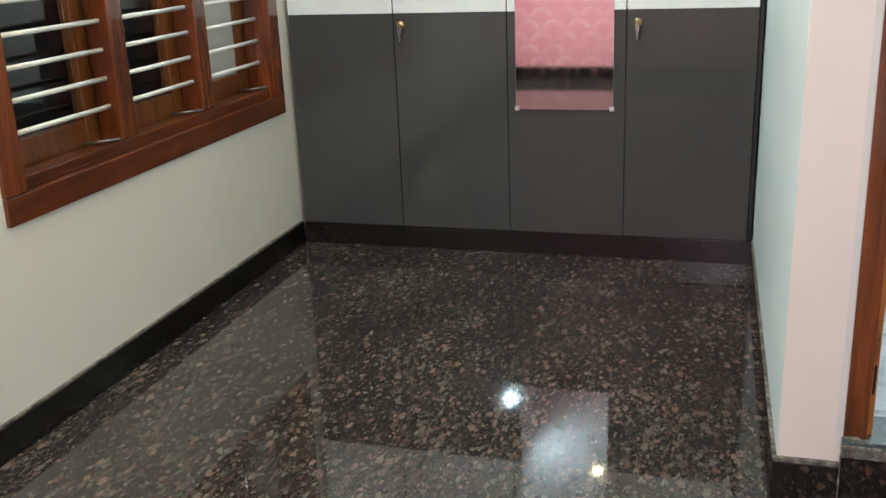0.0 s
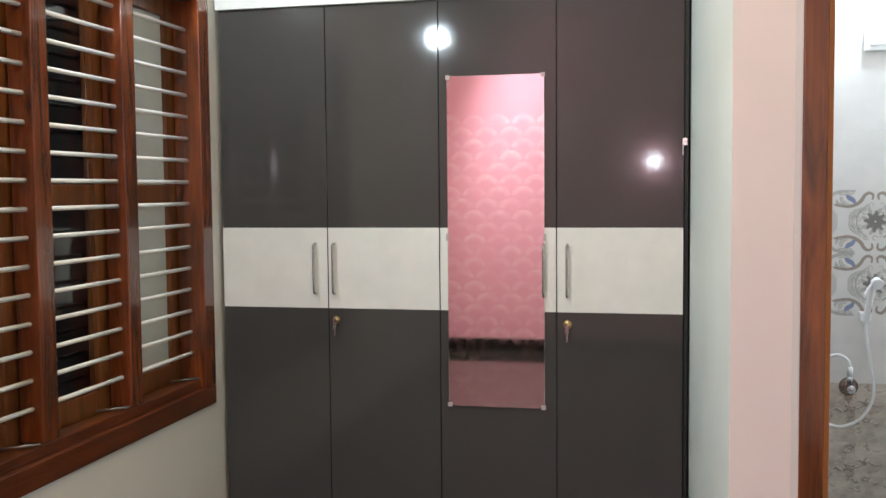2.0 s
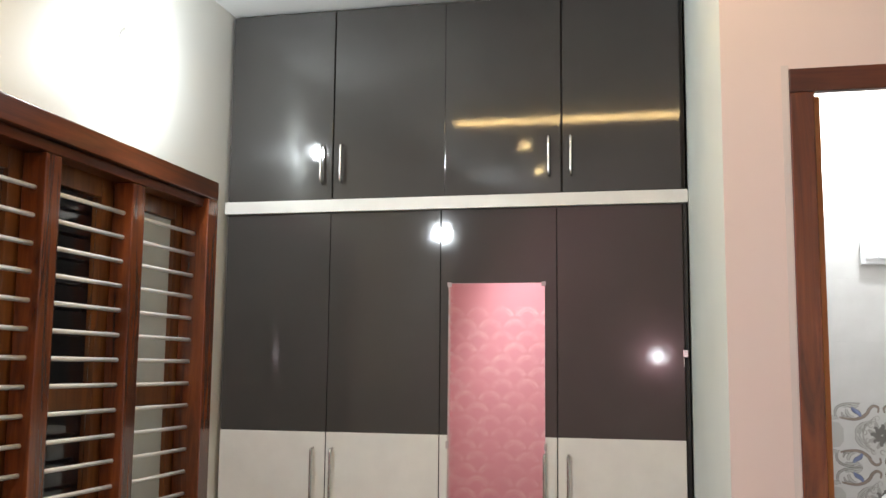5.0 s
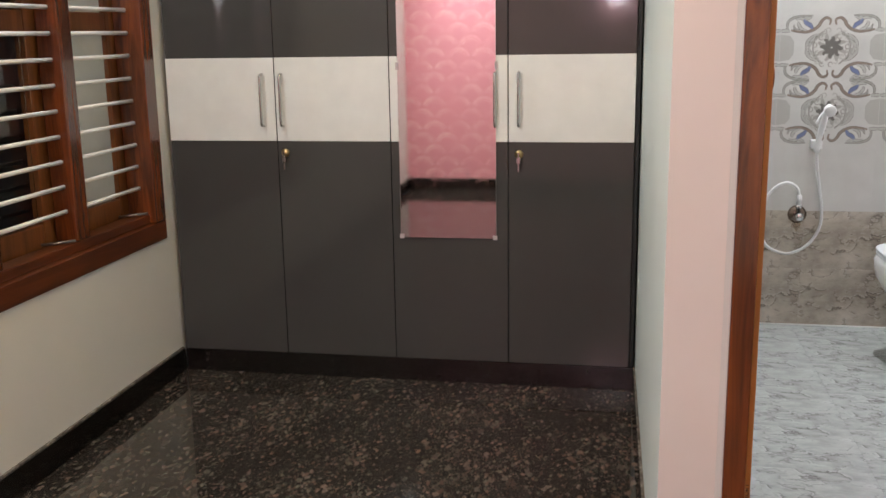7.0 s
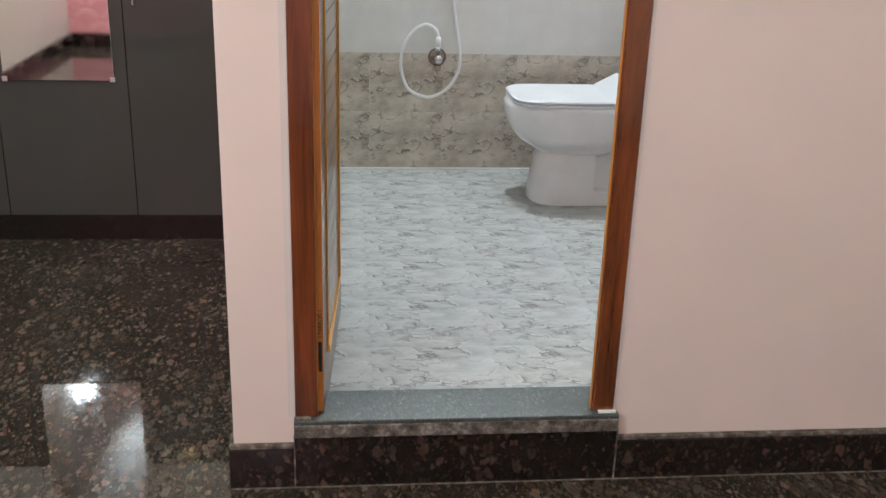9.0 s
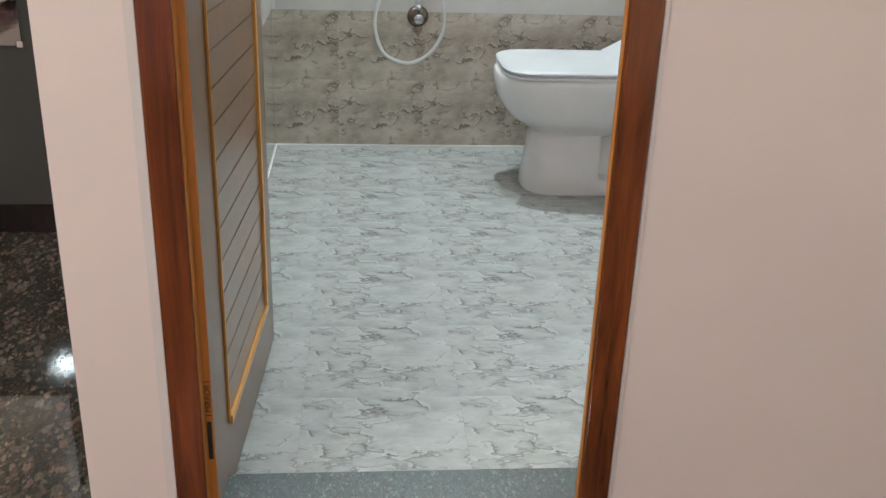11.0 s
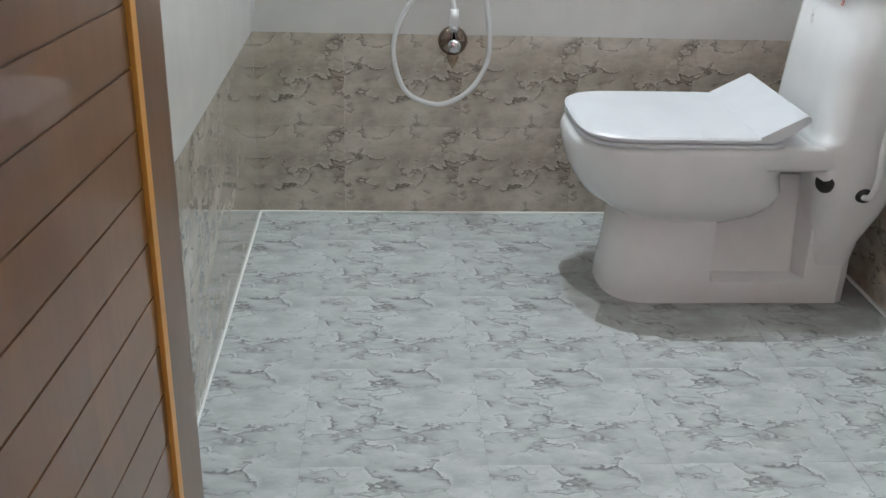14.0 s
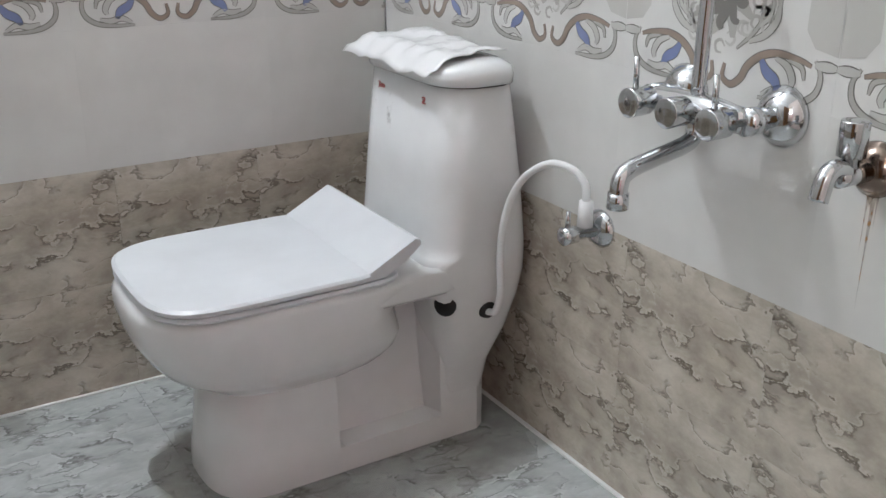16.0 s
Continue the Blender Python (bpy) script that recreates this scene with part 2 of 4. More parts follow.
RUST = rust.set((0.50, 0.27, 0.10), 0.6, Alpha=rust.ramp(rust.noise(60, 4), [(0.3, (0.15, 0.15, 0.15)), (0.7, (0.7, 0.7, 0.7))]))
INK_RED = plain("red_ink", (0.5, 0.05, 0.05), 0.6)
INK_BLACK = plain("black_ink", (0.02, 0.02, 0.02), 0.6)
FILM = plain("white_plastic_film", (0.72, 0.72, 0.72), 0.25)
smear = Nodes("cement_smear")
SMEAR = smear.set((0.38, 0.38, 0.36), 0.7, Alpha=smear.ramp(smear.noise(45, 5, 0.7), [(0.52, (0, 0, 0)), (0.72, (0.5, 0.5, 0.5))]))

n = Nodes("clear_glass")
n.set((0.9, 0.93, 0.93), 0.02, Transmission_Weight=1.0, IOR=1.45)
GLASS = n.mat
PALE_PANE = plain("pale_pane_glass", (0.62, 0.66, 0.65), 0.2)


# ---- mesh helpers ----
def bm_box(bm, lo, hi, bevel=0.0):
    made = bmesh.ops.create_cube(bm, size=1)["verts"]
    for v in made:
        v.co = [(lo[i] + hi[i]) / 2 + v.co[i] * (hi[i] - lo[i]) for i in range(3)]
    if bevel:
        edges = list({e for v in made for e in v.link_edges})
        bmesh.ops.bevel(bm, geom=edges, offset=bevel, segments=2, profile=0.6, affect="EDGES")
    return bm


def box(lo, hi, bevel=0.0):
    return bm_box(bmesh.new(), lo, hi, bevel)


def finish(bm, name, material, smooth=False):
    bmesh.ops.recalc_face_normals(bm, faces=bm.faces)
    mesh = bpy.data.meshes.new(name)
    bm.to_mesh(mesh)
    bm.free()
    mesh.materials.append(material)
    if smooth:
        for p in mesh.polygons:
            p.use_smooth = True
    return mesh


def solid(name, bm, material, label="", category="", kind="", group="", smooth=False):
    return tagged(new(name, finish(bm, name, material, smooth)), label, category, group, kind)


def part(name, bm, material, parent, label="", smooth=False):
    ob = new(name, finish(bm, name, material, smooth))
    ob.parent = parent
    return tagged(ob, label)


def thing(name, place, label, category, group=""):
    ob = new(name)
    ob.location = place
    ob.empty_display_size = 0.1
    return tagged(ob, label, category, group)


def piece(name, mesh, parent, place, turn=0.0):
    ob = new(name, mesh)
    ob.parent = parent
    ob.location, ob.rotation_euler = place, (0, 0, turn)
    return ob


def tube(points, radius, sides=12, closed=False, caps=True):
    """A round tube along points; radius may be a list."""
    bm = bmesh.new()
    pts = [Vector(p) for p in points]
    count = len(pts)
    radii = radius if isinstance(radius, (list, tuple)) else [radius] * count
    rings, ref = [], None
    for i, p in enumerate(pts):
        ahead = (pts[min(i + 1, count - 1)] - pts[max(i - 1, 0)]).normalized()
        if ref is None:
            ref = ahead.orthogonal().normalized()
        ref = (ref - ahead * ref.dot(ahead)).normalized()
        side = ahead.cross(ref)
        rings.append([bm.verts.new(p + radii[i] * (math.cos(a) * ref + math.sin(a) * side))
                      for a in (2 * math.pi * k / sides for k in range(sides))])
    for a, b in zip(rings, rings[1:]):
        for k in range(sides):
            bm.faces.new((a[k], a[(k + 1) % sides], b[(k + 1) % sides], b[k]))
    if caps:
        bm.faces.new(rings[0])
        bm.faces.new(rings[-1])
    return bm


def smooth_line(points, steps=8):
    """A smooth line through points."""
    pts = [Vector(p) for p in points]
    pts = [2 * pts[0] - pts[1], *pts, 2 * pts[-1] - pts[-2]]
    out = []
    for a, b, c, d in zip(pts, pts[1:], pts[2:], pts[3:]):
        for k in range(steps):
            t = k / steps
            out.append(0.5 * (2 * b + (c - a) * t + (2 * a - 5 * b + 4 * c - d) * t * t + (3 * b - a - 3 * c + d) * t ** 3))
    return out + [pts[-2]]


def loft(rings, caps=True):
    bm = bmesh.new()
    made = [[bm.verts.new(p) for p in ring] for ring in rings]
    size = len(made[0])
    for a, b in zip(made, made[1:]):
        for k in range(size):
            bm.faces.new((a[k], a[(k + 1) % size], b[(k + 1) % size], b[k]))
    if caps:
        bm.faces.new(made[0])
        bm.faces.new(made[-1])
    return bm


def joined(*meshes):
    bm = bmesh.new()
    for m in meshes:
        tmp = bpy.data.meshes.new("tmp")
        m.to_mesh(tmp)
        m.free()
        bm.from_mesh(tmp)
        bpy.data.meshes.remove(tmp)
    return bm


def lathe(profile, axis_from, axis_to, sides=24):
    """Turned solid: (distance along the axis, radius) pairs."""
    a, b = Vector(axis_from), Vector(axis_to)
    way = (b - a).normalized()
    return tube([a + way * d for d, r in profile], [r for d, r in profile], sides)


def lean(bm, x0, y0, degrees):
    bmesh.ops.rotate(bm, verts=bm.verts, cent=(x0, y0, 0), matrix=Matrix.Rotation(radians(degrees), 3, "Z"))
    return bm


# ---- measures of the place ----
FRONT = 4.06            # wardrobe face
WALL_X, WALL_TURN = -1.072, 0.0   # window wall
BACK_TURN = -1.1        # the same wall runs a little outwards behind the window
DOOR_Y = 2.413          # face of the wall with the bathroom door
CEIL = 3.02
BX0, BX1, BY0, BY1, BZ = 0.934, 2.423, 2.533, 4.640, 0.122
BATH_CEIL = 2.95
WIN_Y0, WIN_Y1, WIN_Z0, WIN_Z1 = 2.315, 3.98, 0.582, 2.277


def wall_box(lo, hi, bevel=0.0):
    """A box laid along the window wall: x from its face, y along it."""
    bm = box((WALL_X + lo[0], lo[1], lo[2]), (WALL_X + hi[0], hi[1], hi[2]), bevel)
    return lean(bm, WALL_X, FRONT, WALL_TURN)


# ---- room shell ----
floor = solid("floor", box((-1.3, -0.97, -0.12), (3.0, FRONT + 0.6, -0.004)), GAP_BLACK, "dark polished granite slab floor of the bedroom", "floor", "structure")
bm = lean(wall_box((-0.2, -1.0, 0), (0, WIN_Y0 + 0.02, CEIL)), WALL_X, WIN_Y0 + 0.02, BACK_TURN)
for lo, hi in (((-0.2, WIN_Y1 - 0.02, 0), (0, 4.95, CEIL)), ((-0.2, WIN_Y0 + 0.02, 0), (0, WIN_Y1 - 0.02, WIN_Z0 + 0.02)),
               ((-0.2, WIN_Y0 + 0.02, WIN_Z1 - 0.02), (0, WIN_Y1 - 0.02, CEIL))):
    bm = joined(bm, wall_box(lo, hi))
solid("wall_west", bm, WALL_CREAM, "cream painted wall around the wooden window", "wall", "structure")
solid("wall_north", box((-1.07, 4.66, 0), (BX0 - 0.09, 4.8, CEIL)), WALL_CREAM, "painted wall behind the wardrobe", "wall", "structure")

# partition beside the wardrobe, a little out of square
outline = [(0.822, DOOR_Y), (0.793, FRONT), (0.785, 4.66), (BX0 - 0.012, 4.66), (BX0 - 0.012, DOOR_Y + 0.004)]
solid("wall_partition", loft([[(x, y, z) for x, y in outline] for z in (0, CEIL)]), WALL_WHITE,
      "white painted partition wall beside the wardrobe", "wall", "structure")
# peach coat on the face of the partition and the wall with the door
DX0, DX1, DZ1 = 0.956, 1.656, 2.150
bm = joined(box((0.8222, DOOR_Y - 0.003, 0), (DX0, DOOR_Y + 0.1185, CEIL)), box((DX1, DOOR_Y - 0.003, 0), (3.0, DOOR_Y + 0.1185, CEIL)),
            box((DX0, DOOR_Y - 0.003, DZ1), (DX1, DOOR_Y + 0.1185, CEIL)), box((DX0, DOOR_Y + 0.004, 0), (DX1, DOOR_Y + 0.1185, 0.1275)))
solid("wall_door", bm, WALL_PEACH, "peach pink painted wall around the bathroom door", "wall", "structure")
# out of view: added to close the room, cream to limit coloured bounce
solid("wall_east", box((2.86, -0.97, 0), (3.0, DOOR_Y - 0.004, CEIL)), WALL_CREAM, "unseen cream wall added to close the room", "wall", "structure")
back = solid("wall_south", box((-1.3, -0.97, 0), (1.0, -0.83, CEIL)), WALL_PINK, "pink wall with pearly fan pattern, seen in the mirror", "wall", "structure")
solid("ceiling", box((-1.3, -0.97, CEIL), (3.0, 4.95, CEIL + 0.12)), CEILING_WHITE, "white painted ceiling", "ceiling", "structure")

# out of view: added in cream so that less pink light bounces back
solid("wall_south_unseen", box((1.0, -0.97, 0), (3.0, -0.833, CEIL)), WALL_CREAM, "unseen cream wall added beside the pink wall", "wall", "structure")

# skirtings
def skirting(bm, top, stone=SKIRT_GRANITE):
    s = solid("baseboard", bm, stone, "dark granite skirting along the wall", "skirting", "structure")
    part("putty_line", top, PUTTY, s, "rough pale putty line")


skirting(wall_box((0.0, WIN_Y0 + 0.02, 0), (0.014, FRONT, 0.092), 0.002), wall_box((0.0, WIN_Y0 + 0.02, 0.092), (0.010, FRONT, 0.098)), PLINTH)
skirting(lean(wall_box((0.0, -0.84, 0), (0.014, WIN_Y0 + 0.019, 0.092), 0.002), WALL_X, WIN_Y0 + 0.02, BACK_TURN), lean(wall_box((0.0, -0.84, 0.092), (0.010, WIN_Y0 + 0.019, 0.098)), WALL_X, WIN_Y0 + 0.02, BACK_TURN), PLINTH)
skirting(box((0.812, DOOR_Y - 0.018, 0), (0.952, DOOR_Y - 0.003, 0.096), 0.002), box((0.815, DOOR_Y - 0.016, 0.096), (0.952, DOOR_Y - 0.003, 0.106), 0.002))
skirting(box((1.668, DOOR_Y - 0.018, 0), (2.86, DOOR_Y - 0.003, 0.098), 0.002), box((1.668, DOOR_Y - 0.016, 0.098), (2.86, DOOR_Y - 0.003, 0.108), 0.002))
skirting(box((-1.118, -0.83, 0), (2.86, -0.816, 0.10), 0.002), box((-1.118, -0.83, 0.10), (2.86, -0.82, 0.106)))

edge = [(0.8222, DOOR_Y - 0.003), (0.794, FRONT), (0.786, FRONT), (0.812, DOOR_Y - 0.003)]
skirting(loft([[(x, y, z) for x, y in edge] for z in (0, 0.094)]), loft([[(x, y, z) for x, y in edge] for z in (0.0942, 0.101)]))

# pearly fans combed into the pink wall
bm = bmesh.new()
for row in range(19):
    for col in range(11):
        cx, cz = -1.1 + 0.22 * col + (0.11 if row % 2 else 0), 0.09 + 0.105 * row
        for r, w in ((0.108, 0.022), (0.078, 0.010)):
            ring = []
            for k in range(11):
                a = math.pi * (0.1 + 0.8 * k / 10)
                c, s = math.cos(a), math.sin(a)
                ring.append((bm.verts.new((cx + r * c, -0.8292, cz + r * s)), bm.verts.new((cx + (r - w) * c, -0.8292, cz + (r - w) * s))))
            if cx + r < 1.0 and cz + r < 2.15:
                for a, b in zip(ring, ring[1:]):
                    bm.faces.new((a[0], a[1], b[1], b[0]))
fans = part("fan_pattern", bm, PINK_SHEEN, back, "pearly pink combed fans")
tagged(fans, kind="stuff")

# ---- window in the west wall ----
window = tagged(new("window_1"), "dark red wooden three bay window with white bars and open catches", "window", "", "structure")
window.location = (WALL_X, WIN_Y0, WIN_Z0)


def window_part(name, lo, hi, material, label="", bevel=0.004):
    bm = wall_box(lo, hi, bevel)
    bmesh.ops.translate(bm, verts=bm.verts, vec=-window.location)
    return part(name, bm, material, window, label)


IN = 0.085
window_part("window_frame", (-0.10, WIN_Y0, WIN_Z0), (0.012, WIN_Y1, WIN_Z0 + 0.075), TIMBER_Y)
window_part("window_frame", (-0.10, WIN_Y0, WIN_Z1 - 0.075), (0.012, WIN_Y1, WIN_Z1), TIMBER_Y)
window_part("window_frame", (-0.10, WIN_Y0, WIN_Z0 + 0.0755), (0.012, WIN_Y0 + IN, WIN_Z1 - 0.0755), TIMBER)
window_part("window_frame", (-0.10, WIN_Y1 - IN, WIN_Z0 + 0.0755), (0.012, WIN_Y1, WIN_Z1 - 0.0755), TIMBER)
window_part("inner_sill", (-0.085, WIN_Y0 + IN, WIN_Z0 + 0.076), (-0.012, WIN_Y1 - IN, WIN_Z0 + 0.11), TIMBER_Y)
window_part("inner_head", (-0.085, WIN_Y0 + IN, WIN_Z1 - 0.11), (-0.012, WIN_Y1 - IN, WIN_Z1 - 0.076), TIMBER_Y)
MULLIONS = ((2.885, 2.965), (3.38, 3.46))
for y0, y1 in MULLIONS:
    window_part("mullion", (-0.095, y0, WIN_Z0 + 0.111), (-0.016, y1, WIN_Z1 - 0.111), TIMBER)
BAYS = ((WIN_Y0 + IN, 2.885), (2.965, 3.38), (3.46, WIN_Y1 - IN))
for bay, (y0, y1) in enumerate(BAYS):
    for k in range(16):
        z = 0.796 + k * 0.0842
        bm = tube([(WALL_X - 0.05, y0 - 0.004, z), (WALL_X - 0.05, y1 + 0.004, z)], 0.0075, 10)
        lean(bm, WALL_X, FRONT, WALL_TURN)
        bmesh.ops.translate(bm, verts=bm.verts, vec=-window.location)
        part("bar", bm, ROD_WHITE, window, smooth=True)
    # glazed shutter behind the bars
    zs, ze, zm = WIN_Z0 + 0.10, WIN_Z1 - 0.10, 1.425
    for lo, hi in (((-0.145, y0 - 0.03, zs), (-0.105, y0 + 0.045, ze)), ((-0.145, y1 - 0.05, zs), (-0.105, y1 + 0.03, ze)),
                   ((-0.145, y0 + 0.046, zs), (-0.105, y1 - 0.051, zs + 0.08)), ((-0.145, y0 + 0.046, ze - 0.07), (-0.105, y1 - 0.051, ze)),
                   ((-0.145, y0 + 0.046, zm - 0.035), (-0.105, y1 - 0.051, zm + 0.035))):
        window_part("shutter_rail", lo, hi, SHUTTER_WOOD)
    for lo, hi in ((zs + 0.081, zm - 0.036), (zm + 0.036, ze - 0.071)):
        p = window_part("pane", (-0.128, y0 + 0.046, lo), (-0.123, y1 - 0.051, hi), PALE_PANE if bay == 2 else GLASS,
                        "pale opaque glass pane" if bay == 2 else "dark clear glass pane at night", 0)
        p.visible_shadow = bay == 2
    # peg stay on the sill
    bm = tube([(WALL_X - 0.09, y1 - 0.10, WIN_Z0 + 0.118), (WALL_X + 0.0, y1 - 0.04, WIN_Z0 + 0.122)], 0.005, 8)
    lean(bm, WALL_X, FRONT, WALL_TURN)
    bmesh.ops.translate(bm, verts=bm.verts, vec=-window.location)
    part("window_stay", bm, STAY, window, smooth=True)
solid("backdrop", box((-3.2, -0.5, -0.5), (-3.15, 8.0, 4.0)), GAP_BLACK, "dark night outside the window", "backdrop", "structure")

# ---- wardrobe ----
wardrobe = thing("wardrobe", (0, FRONT, 0), "tall dark grey laminate wardrobe with a white band and loft doors", "wardrobe")


def on_wardrobe(name, lo, hi, material, parent=wardrobe, label="", bevel=0.0015):
    bm = box(Vector(lo), Vector(hi), bevel)
    ob = part(name, bm, material, parent, label)
    return ob


on_wardrobe("carcass", (-1.06, 0.024, 0.0), (0.783, 0.58, CEIL - 0.01), GAP_BLACK, bevel=0)
on_wardrobe("plinth", (-1.058, 0.003, 0.0), (0.788, 0.0235, 0.091), PLINTH, label="dark granite plinth strip")
on_wardrobe("filler", (0.772, 0.006, 0.093), (0.786, 0.0235, 2.155), GAP_BLACK, label="narrow black filler strip")
on_wardrobe("shelf_trim", (-1.062, -0.016, 2.157), (0.791, 0.023, 2.207), LAM_WHITE, label="white horizontal trim")


def bow_handle(parent, x, z0, z1):
    line = smooth_line([(x, -0.001, z0), (x, -0.022, z0 + 0.004), (x, -0.028, z0 + 0.02), (x, -0.028, (z0 + z1) / 2),
                        (x, -0.028, z1 - 0.02), (x, -0.022, z1 - 0.004), (x, -0.001, z1)], 5)
    part("handle", tube(line, 0.0055, 10), STEEL, parent, "curved brushed steel handle", True)


SEAMS = (-1.055, -0.606, -0.150, 0.303, 0.770)
HANDLES = ((-0.657,), (-0.578,), (0.256,), (0.344,))
for k in range(4):
    x0, x1 = SEAMS[k] + 0.0015, SEAMS[k + 1] - 0.0015
    door = on_wardrobe("door", (x0, 0.0, 0.095), (x1, 0.022, 2.1555), LAM_DARK)
    on_wardrobe("white_band", (x0 + 0.0005, -0.0025, 0.964), (x1 - 0.0005, 0.0, 1.285), LAM_WHITE, door, "off white laminate band")
    for x in HANDLES[k]:
        bow_handle(door, x, 1.022, 1.222)
    if k in (1, 3):
        x = (-0.574, 0, 0, 0.344)[0 if k == 1 else 3]
        part("lock", lathe([(0, 0.016), (0.005, 0.016), (0.007, 0.012), (0.01, 0.010)], (x, 0.0, 0.918), (x, -0.1, 0.918)), BRASS, door, "round brass lock", True)
        key = joined(box((x - 0.002, -0.03, 0.91), (x + 0.002, -0.008, 0.926)), box((x - 0.007, -0.028, 0.885), (x + 0.007, -0.025, 0.91), 0.001),
                     box((x - 0.003, -0.026, 0.855), (x + 0.003, -0.023, 0.885), 0.001))
        part("key", key, STEEL, door, "small key hanging in the lock")
LOFT = (-1.055, -0.603, -0.138, 0.323, 0.770)
for k in range(4):
    x0, x1 = LOFT[k] + (0.003 if k in (1, 3) else 0.0008), LOFT[k + 1] - (0.003 if k in (0, 2) else 0.0008)
    door = on_wardrobe("loft_door", (x0, 0.0, 2.211), (x1, 0.022, CEIL - 0.02), LAM_DARK)
    bow_handle(door, (-0.646, -0.563, 0.275, 0.36)[k], 2.277, 2.432)

mirror = thing("wardrobe_mirror", (0, FRONT - 0.004, 0), "tall narrow frameless mirror clipped to the wardrobe door", "mirror")
mirror.rotation_euler = (0, 0, radians(0.25))
part("mirror_glass", box((-0.116, -0.004, 0.592), (0.258, 0.0, 1.864), 0.0008), MIRROR, mirror)
for x in (-0.116, 0.258):
    for z in (0.592, 1.864):
        s, t = (1 if x > 0 else -1), (1 if z > 1 else -1)
        part("corner_clip", box((min(x - s * 0.013, x + s * 0.004), -0.007, min(z - t * 0.013, z + t * 0.004)), (max(x - s * 0.013, x + s * 0.004), -0.0042, max(z - t * 0.013, z + t * 0.004)), 0.001),
             CLIP, mirror, "clear plastic corner clip")

for x in (-0.117, 0.259):
    part("side_clip", box((x - 0.005, -0.008, 1.235), (x + 0.005, -0.0042, 1.262), 0.001), CLIP, mirror, "clear plastic side clip")
on_wardrobe("latch", (0.763, -0.012, 1.585), (0.781, 0.004, 1.612), STEEL, label="small bright steel latch")
# steel sliver added in place of the bright glint under the latch
on_wardrobe("latch_glint", (0.764, -0.004, 1.55), (0.768, -0.0005, 1.584), STEEL, label="thin steel sliver added for a glint")

# ---- bathroom shell ----
solid("floor_bathroom", box((BX0 - 0.01, BY0 - 0.006, -0.02), (BX1 + 0.1, BY1 + 0.1, BZ - 0.0012)), GROUT_GREY, "light grey veined tile floor of the bathroom", "floor", "structure")
wn = solid("wall_bath_north", box((BX0 - 0.01, BY1 + 0.006, 0), (BX1 + 0.2, BY1 + 0.15, CEIL)), BATH_PAINT, "bathroom wall with brown dado and scroll tiles", "wall", "structure")
we = solid("wall_bath_east", box((BX1 + 0.006, BY0, 0), (BX1 + 0.15, BY1 + 0.006, CEIL)), BATH_PAINT, "bathroom wall with taps over brown dado tiles", "wall", "structure")
ww = solid("wall_bath_west", box((BX0 - 0.012, BY0, 0), (BX0 - 0.006, BY1 + 0.006, CEIL)), BATH_PAINT, "bathroom wall behind the open door", "wall", "structure")
solid("ceiling_bathroom", box((BX0, BY0, BATH_CEIL), (BX1, BY1, BATH_CEIL + 0.05)), CEILING_WHITE, "white bathroom ceiling", "ceiling", "structure")

# ---- bathroom door ----
frame_ob = tagged(new("door_1"), "dark red wooden door frame on a granite sill", "door frame", "", "structure")
part("jamb", box((DX0, DOOR_Y - 0.008, 0.169), (1.003, DOOR_Y + 0.016, DZ1 - 0.05), 0.003), TIMBER, frame_ob)
part("jamb", box((1.609, DOOR_Y - 0.008, 0.169), (DX1, DOOR_Y + 0.016, DZ1 - 0.05), 0.003), TIMBER, frame_ob)
part("head", box((DX0, DOOR_Y - 0.008, DZ1 - 0.0495), (DX1, DOOR_Y + 0.016, DZ1), 0.003), TIMBER_X, frame_ob)
part("stop", box((1.0032, DOOR_Y - 0.005, 0.169), (1.0045, DOOR_Y + 0.0187, DZ1 - 0.05), 0.0004), EDGE_ORANGE, frame_ob, "orange brown closing strip")
part("stop", box((1.6060, DOOR_Y + 0.002, 0.169), (1.6087, DOOR_Y + 0.0155, DZ1 - 0.05), 0.001), EDGE_ORANGE, frame_ob, "orange brown closing strip")
for x0, x1 in ((0.941, 0.9555), (1.6565, 1.664)):
    part("plaster_edge", box((x0, DOOR_Y - 0.0048, 0.169), (x1, DOOR_Y - 0.0032, DZ1 + 0.008), 0.0006), PLASTER, frame_ob, "pale plaster strip along the frame")
sill = solid("door_sill", box((0.953, DOOR_Y - 0.024, 0.130), (1.667, BY0 - 0.006, 0.168), 0.004), SILL_GRANITE, "grey green granite door sill with rounded front edge", "sill", "structure")
part("riser", box((0.9535, DOOR_Y - 0.018, 0), (1.667, DOOR_Y + 0.002, 0.1295), 0.002), SKIRT_GRANITE, sill, "dark brown granite step face")
part("putty_line", box((0.9535, DOOR_Y - 0.0262, 0.127), (1.666, DOOR_Y - 0.0185, 0.158), 0.003), PUTTY, sill, "rough pale and dark putty joint")
for x in (0.9515, 1.6665):
    part("putty_line", box((x, DOOR_Y - 0.0205, 0.002), (x + 0.003, DOOR_Y - 0.012, 0.130), 0.001), PUTTY, sill, "upright putty joint")
part("plaster_patch", box((1.620, DOOR_Y - 0.019, 0.1683), (1.660, DOOR_Y - 0.0085, 0.1735), 0.002), BATH_PAINT, sill, "white plaster patch at the foot of the jamb")
part("plaster_patch", box((0.958, DOOR_Y - 0.0205, 0.1683), (0.990, DOOR_Y - 0.0085, 0.1725), 0.0015), PUTTY, sill, "grey plaster patch at the foot of the jamb")
part("putty_line", box((0.815, DOOR_Y - 0.0215, 0.0), (2.86, DOOR_Y - 0.0185, 0.0022)), PUTTY, sill, "thin putty joint on the floor")

